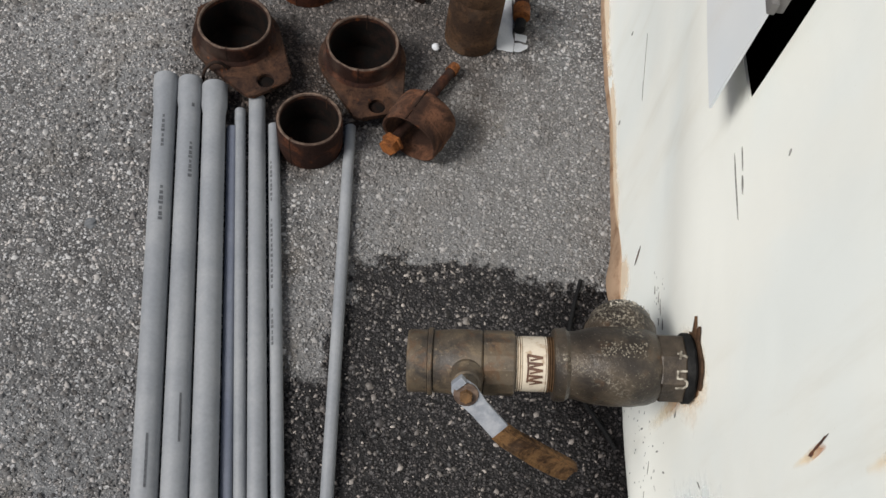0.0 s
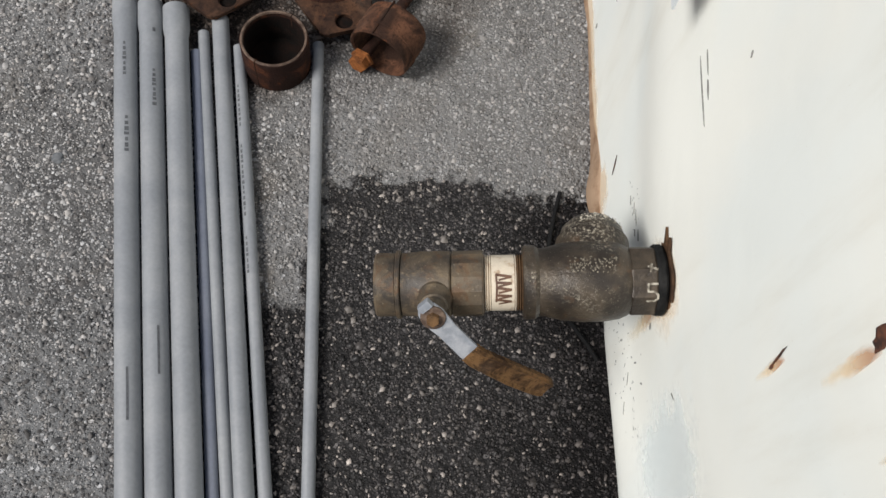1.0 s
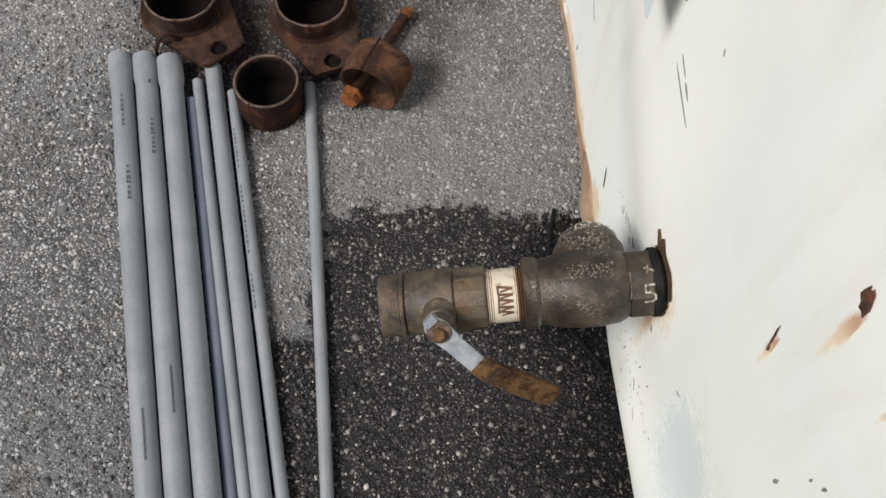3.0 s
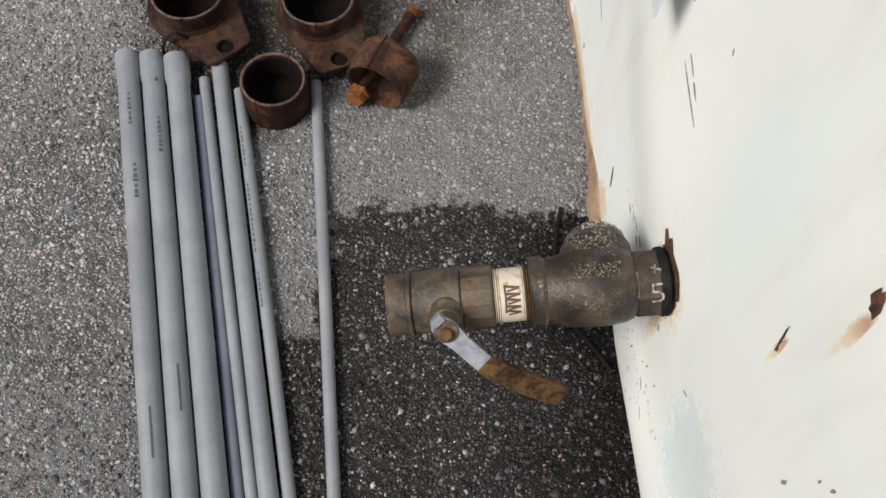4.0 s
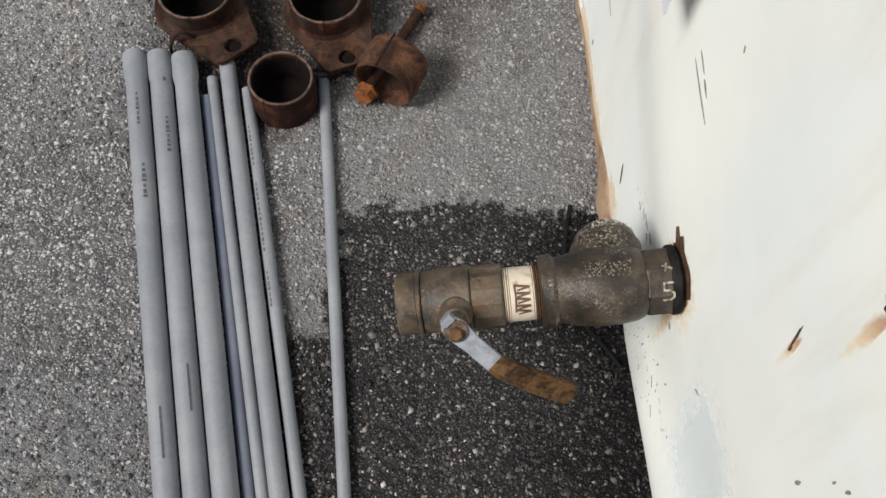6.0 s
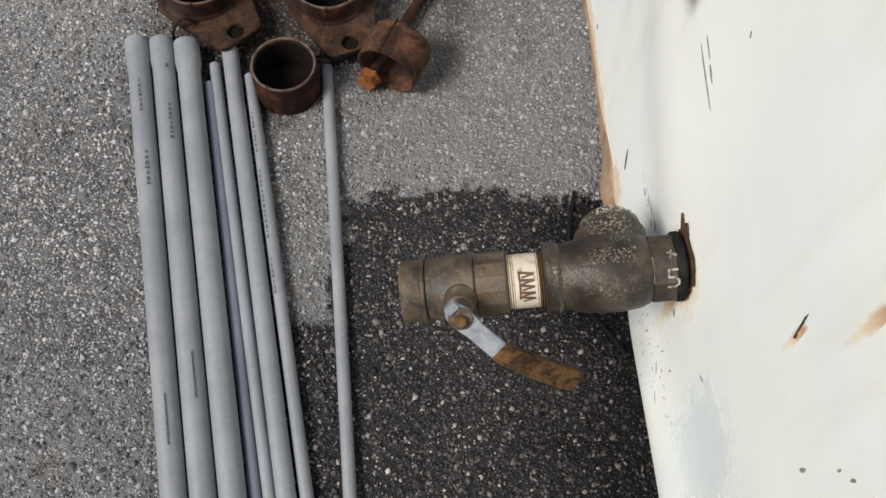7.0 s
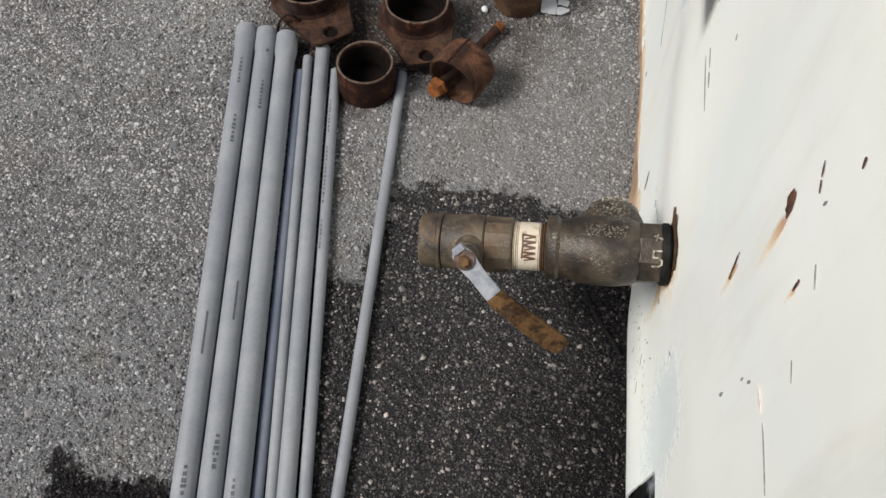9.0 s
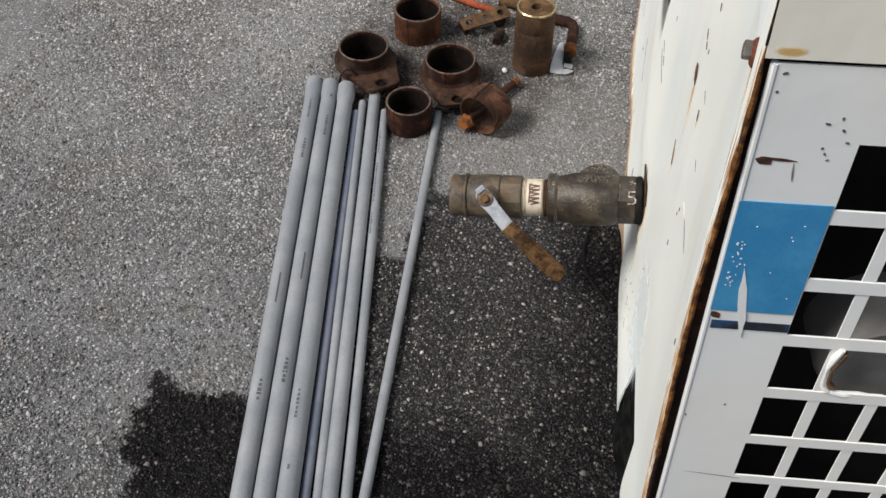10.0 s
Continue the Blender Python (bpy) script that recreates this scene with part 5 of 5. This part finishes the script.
def make_flanged(x, y, radius, height, yaw, reach, label, mat, plate_mat, seed, split):
    ob = thing("flanged_collar", pose(x, y, 0.0, 0, 0, yaw), label, "pipe fitting", "rusty pipe collars")
    bm = bmesh.new()
    rim = []
    for cx, cy, cr, low, high in ((reach - 0.026, 0.034, 0.026, 6, 62), (0, 0, radius + 0.017, 66, 132), (-radius - 0.010, 0.02, 0.030, 140, 178),
                                  (-radius - 0.010, -0.02, 0.030, 182, 220), (0, 0, radius + 0.017, 228, 294), (reach - 0.026, -0.034, 0.026, 298, 354)):
        for i in range(9):
            g = radians(low + (high - low) * i / 8)
            wear = 0.0025 * noise.noise(Vector((seed * 3, low, i * 0.4)))
            rim.append((cx + (cr + wear) * math.cos(g), cy + (cr + wear) * math.sin(g)))
    slab(bm, rim, 0.038, 0.052, None, ((reach - 0.025, 0, 0.0185), (0, 0, radius - 0.004)))
    bmesh.ops.bevel(bm, geom=[e for e in bm.edges if len(e.link_faces) == 2 and e.calc_face_angle(0) > 1], offset=0.0025, segments=1, affect="EDGES")
    part("flange_plate", bm, plate_mat, ob, "rusty flange plate with a bolt hole")
    # black disc closing the bolt hole: the shade below put into its colour
    bm = bmesh.new()
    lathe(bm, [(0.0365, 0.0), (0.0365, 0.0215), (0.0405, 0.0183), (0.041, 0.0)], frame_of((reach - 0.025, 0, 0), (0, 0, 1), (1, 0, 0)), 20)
    part("hole_shade", bm, SHADEBLACK, ob, "black disc for the shade under the bolt hole")
    bm = collar_mesh(radius, height, 0.008, seed)
    bmesh.ops.translate(bm, verts=bm.verts[:], vec=(0, 0, 0.002))
    part("collar", bm, mat, ob)
    bm = bmesh.new()
    lathe(bm, [(0.050, radius - 0.001), (0.050, radius + 0.008), (0.055, radius + 0.005), (0.061, radius + 0.0005)], frame_of((0, 0, 0), (0, 0, 1), (1, 0, 0)), 48)
    part("weld_bead", bm, mat, ob)
    collar_details(ob, radius, height + 0.002, 0.008)
    split_line(ob, radius, height + 0.002, 0.008, split - yaw, ob)
    return ob


make_flanged(-0.419, 1.432, 0.081, 0.098, -50, 0.164, "rusty flanged pipe collar with a bolt hole standing on asphalt", RUST, PLATERUST, 1, -90)
make_flanged(-0.135, 1.432, 0.081, 0.100, -66.8, 0.162, "brown rusty flanged collar leaning on a clamp", RUST, PLATERUST, 2, -88)
make_collar(-0.211, 1.217, 0.0695, 0.090, "short rusty pipe collar among the conduit ends", -115, RUST, 3)
make_collar(-0.306, 1.672, 0.0785, 0.100, "orange-brown rusty collar behind the others", -100, COLLARRED, 4)


def arc_scrap():
    """A thin half hoop of strap standing at the first flange."""
    ob = thing("strap_hoop", pose(-0.440, 1.330, 0.0, 0, 0, 12), "thin bent rusty strap hoop beside a flange", "scrap metal")
    bm = bmesh.new()
    sweep(bm, [(0.032 * math.cos(radians(g)), 0.004 * math.sin(radians(g * 2)), 0.004 + 0.074 * math.sin(radians(g))) for g in range(0, 181, 12)], 0.0035, 8)
    part("strap", bm, RUSTDARK, ob)


arc_scrap()


def make_clamp():
    """A short collar lying tipped over, with a bolt inside and a stub behind."""
    axis = Vector((-0.405, -0.91, -0.04))
    ob = thing("pipe_clamp", frame_of((0.018, 1.262, 0.0695), axis, (0, 0, 1)), "rusty clamp ring lying on its side with a rod through it", "pipe fitting")
    r = 0.0665
    bm = bmesh.new()
    lathe(bm, [(0.042, r - 0.007), (0.0445, r - 0.003), (0.043, r), (0.030, r + 0.001), (0.018, r + 0.0015), (-0.025, r + 0.002), (-0.040, r - 0.001), (-0.044, r - 0.006), (-0.043, r - 0.009), (0.0, r - 0.008)], None, 56, True)
    for w in bm.verts:
        w.co += w.co.normalized() * 0.0012 * noise.noise(w.co * 26)
    part("ring", bm, CLAMPRUST, ob)
    bm = bmesh.new()
    lathe(bm, [(0.010, r + 0.0), (0.012, r + 0.0035), (0.018, r + 0.0035), (0.020, r + 0.0)], None, 56)
    part("rim_band", bm, CLAMPRUST, ob)
    bm = bmesh.new()
    box(bm, (0.088, 0.003, 0.010), Matrix.Translation((0.0, -0.012, r - 0.002)), 0.001)
    part("split_joint", bm, RUSTDARK, ob)
    inv = ob.matrix_basis.inverted()
    h, t = inv @ Vector((-0.038, 1.222, 0.034)), inv @ Vector((0.074, 1.475, 0.020))
    rod = part("rod", sweep(bmesh.new(), [h, h.lerp(t, 0.5), t], [0.0125, 0.0125, 0.0115], 14), RUST, ob, "rusty rod lying through the ring")
    part("rod_tip", sweep(bmesh.new(), [h.lerp(t, 0.93), h.lerp(t, 1.01)], [0.0145, 0.0125], 14), RUSTORANGE, rod)
    d = (h - t).normalized()
    hex_bolt("rod_head", frame_of(h - d * 0.012, d, (0, 0, 1)), 0.021, 0.026, RUSTORANGE, rod, "orange rusted rod head")


make_clamp()


def make_can():
    ob = thing("metal_canister", pose(0.100, 1.588, 0, 0, 0, 0), "rust-streaked tan metal canister with a brassy rim", "canister")
    up = frame_of((0, 0, 0), (0, 0, 1), (1, 0, 0))
    r = 0.062
    bm = bmesh.new()
    lathe(bm, [(0.0, 0.0), (0.0, r - 0.004), (0.004, r), (0.03, r + 0.001), (0.15, r), (0.157, r - 0.002), (0.161, r), (0.215, r - 0.001), (0.222, r - 0.006)], up, 44)
    part("can_body", bm, CANRUST, ob)
    bm = bmesh.new()
    lathe(bm, [(0.220, r - 0.008), (0.220, r - 0.002), (0.226, r - 0.001), (0.229, r - 0.004), (0.228, r - 0.007), (0.222, r - 0.010)], up, 44, True)
    part("rim", bm, GOLDRIM, ob, "brassy rolled rim")
    bm = bmesh.new()
    lathe(bm, [(0.222, r - 0.008), (0.221, 0.024), (0.224, 0.022), (0.225, 0.016), (0.216, 0.0155), (0.198, 0.0155), (0.198, 0)], up, 36)
    part("lid", bm, RUSTTAN, ob, "rusty lid with an open spout")


make_can()


def make_bracket():
    m = frame_of((-0.092, 1.752, 0.040), (0.135, 0.115, 0.004), (0.12, -0.25, 0.95))
    ob = thing("perforated_bracket", m, "flat rusty steel bracket with three holes", "bracket")
    bm = bmesh.new()
    slab(bm, [(-0.088, -0.024), (0.084, -0.026), (0.09, -0.02), (0.09, 0.022), (0.084, 0.027), (-0.084, 0.025), (-0.09, 0.018), (-0.09, -0.018)], 0.0, 0.006, None, ((-0.06, 0.0, 0.0125), (0.0, 0.001, 0.010), (0.06, 0.002, 0.0125)))
    part("strip", bm, RUSTTAN, ob)
    bm = bmesh.new()
    box(bm, (0.03, 0.05, 0.036), Matrix.Translation((0.055, 0.0, -0.0205)), 0.002)
    part("foot", bm, RUSTDARK, ob)
    bm = bmesh.new()
    box(bm, (0.02, 0.045, 0.034), Matrix.Translation((-0.07, 0.012, -0.0195)), 0.002)
    part("foot", bm, RUSTDARK, ob)


make_bracket()


def make_rod(name, points, radius, mat, label, category="scrap metal", tip=None):
    ob = thing(name, Matrix.Translation(points[0]), label, category)
    base = Vector(points[0])
    part("rod", sweep(bmesh.new(), [Vector(p) - base for p in points], radius, 14), mat, ob)
    if tip:
        a, b = Vector(points[-2]) - base, Vector(points[-1]) - base
        d = (b - a).normalized()
        part("rod_end", sweep(bmesh.new(), [b - d * 0.03, b + d * 0.004], radius * 1.16, 14), tip, ob)
    return ob


make_rod("steel_bolt", [(-0.035, 1.668, 0.014), (-0.03, 1.72, 0.016)], 0.014, RUSTDARK, "short dark rusty bolt under a bracket", "bolt", RUSTDARK)
make_rod("red_bar", [(-0.235, 1.895, 0.012), (-0.15, 1.865, 0.012), (-0.05, 1.84, 0.012)], 0.012, REDLEAD, "red-brown rusty steel bar lying flat")
make_rod("grey_pipe_stub", [(-0.07, 1.90, 0.02), (0.04, 1.89, 0.02)], 0.02, RUSTTAN, "short brown-grey pipe stub behind a canister", "pipe")
make_rod("elbow_pipe", [(0.13, 1.84, 0.018), (0.18, 1.835, 0.018), (0.20, 1.82, 0.018), (0.208, 1.79, 0.018), (0.212, 1.70, 0.018), (0.214, 1.665, 0.018)], 0.018, RUST, "rusty bent pipe elbow with an orange end", "pipe", RUSTORANGE)
make_rod("rubber_plug", [(0.213, 1.625, 0.014), (0.214, 1.652, 0.014)], 0.0135, BLACK, "small black plug at a pipe end", "plug")


def make_paper():
    ob = thing("paper_scrap", pose(0.185, 1.590, 0.003), "torn crumpled scrap of white paper", "paper")

    def strip(name, rows):
        """A crumpled strip: y, left x, right x of each row."""
        bm = bmesh.new()
        grid = []
        for y, x0, x1 in rows:
            line = []
            for k in range(6):
                x = x0 + (x1 - x0) * k / 5
                line.append(bm.verts.new((x - 0.185, y - 1.590, 0.005 + 0.006 * noise.noise(Vector((x * 60, y * 45, 2))))))
            grid.append(line)
        for p, q in zip(grid, grid[1:]):
            for k in range(5):
                bm.faces.new((p[k], p[k + 1], q[k + 1], q[k]))
        bmesh.ops.solidify(bm, geom=bm.faces[:], thickness=0.0008)
        part(name, bm, PAPER, ob)

    strip("sheet", [(1.558, 0.166, 0.204), (1.575, 0.164, 0.205), (1.592, 0.163, 0.204), (1.615, 0.163, 0.198), (1.655, 0.164, 0.195), (1.69, 0.167, 0.191), (1.724, 0.171, 0.186)])
    strip("torn_corner", [(1.562, 0.2055, 0.222), (1.575, 0.2055, 0.237), (1.588, 0.2055, 0.238)])
    strip("torn_corner", [(1.594, 0.2055, 0.232), (1.605, 0.2045, 0.234), (1.616, 0.2035, 0.233)])


make_paper()


def make_pebble():
    ob = thing("pebble", pose(0.022, 1.535, 0.007), "small whitish pebble on the asphalt", "pebble")
    bm = bmesh.new()
    bmesh.ops.create_icosphere(bm, subdivisions=2, radius=0.0095)
    for v in bm.verts:
        v.co *= 1 + 0.3 * noise.noise(v.co * 120)
        v.co.z *= 0.75
    part("stone", bm, PAPER, ob)


make_pebble()


def make_dirt():
    ob = thing("dirt_clump", pose(-0.602, 0.939, 0.001), "small dark clump of dirt on the asphalt", "dirt")
    bm = bmesh.new()
    bmesh.ops.create_icosphere(bm, subdivisions=3, radius=0.011)
    for v in bm.verts:
        v.co *= 1 + 0.6 * noise.noise(v.co * 110)
        v.co.z *= 0.35
    part("clump", bm, PRIMER, ob)


make_dirt()


def make_cable():
    pts = [Vector(p) for p in ((0.398, 0.985, 0.007), (0.388, 0.93, 0.007), (0.381, 0.87, 0.007), (0.382, 0.815, 0.007), (0.395, 0.765, 0.007), (0.425, 0.715, 0.007), (0.458, 0.675, 0.007), (0.482, 0.640, 0.008))]
    fine = []
    for i in range(len(pts) - 1):
        p0, p1, p2, p3 = pts[max(0, i - 1)], pts[i], pts[i + 1], pts[min(len(pts) - 1, i + 2)]
        for k in range(5):
            t = k / 5
            fine.append(0.5 * ((2 * p1) + (p2 - p0) * t + (2 * p0 - 5 * p1 + 4 * p2 - p3) * t * t + (3 * p1 - p0 - 3 * p2 + p3) * t ** 3))
    fine.append(pts[-1])
    ob = thing("black_cable", Matrix(), "thin black cable lying on wet asphalt below the valve", "cable")
    part("sheath", sweep(bmesh.new(), fine, 0.0042, 8), CABLE, ob)


make_cable()
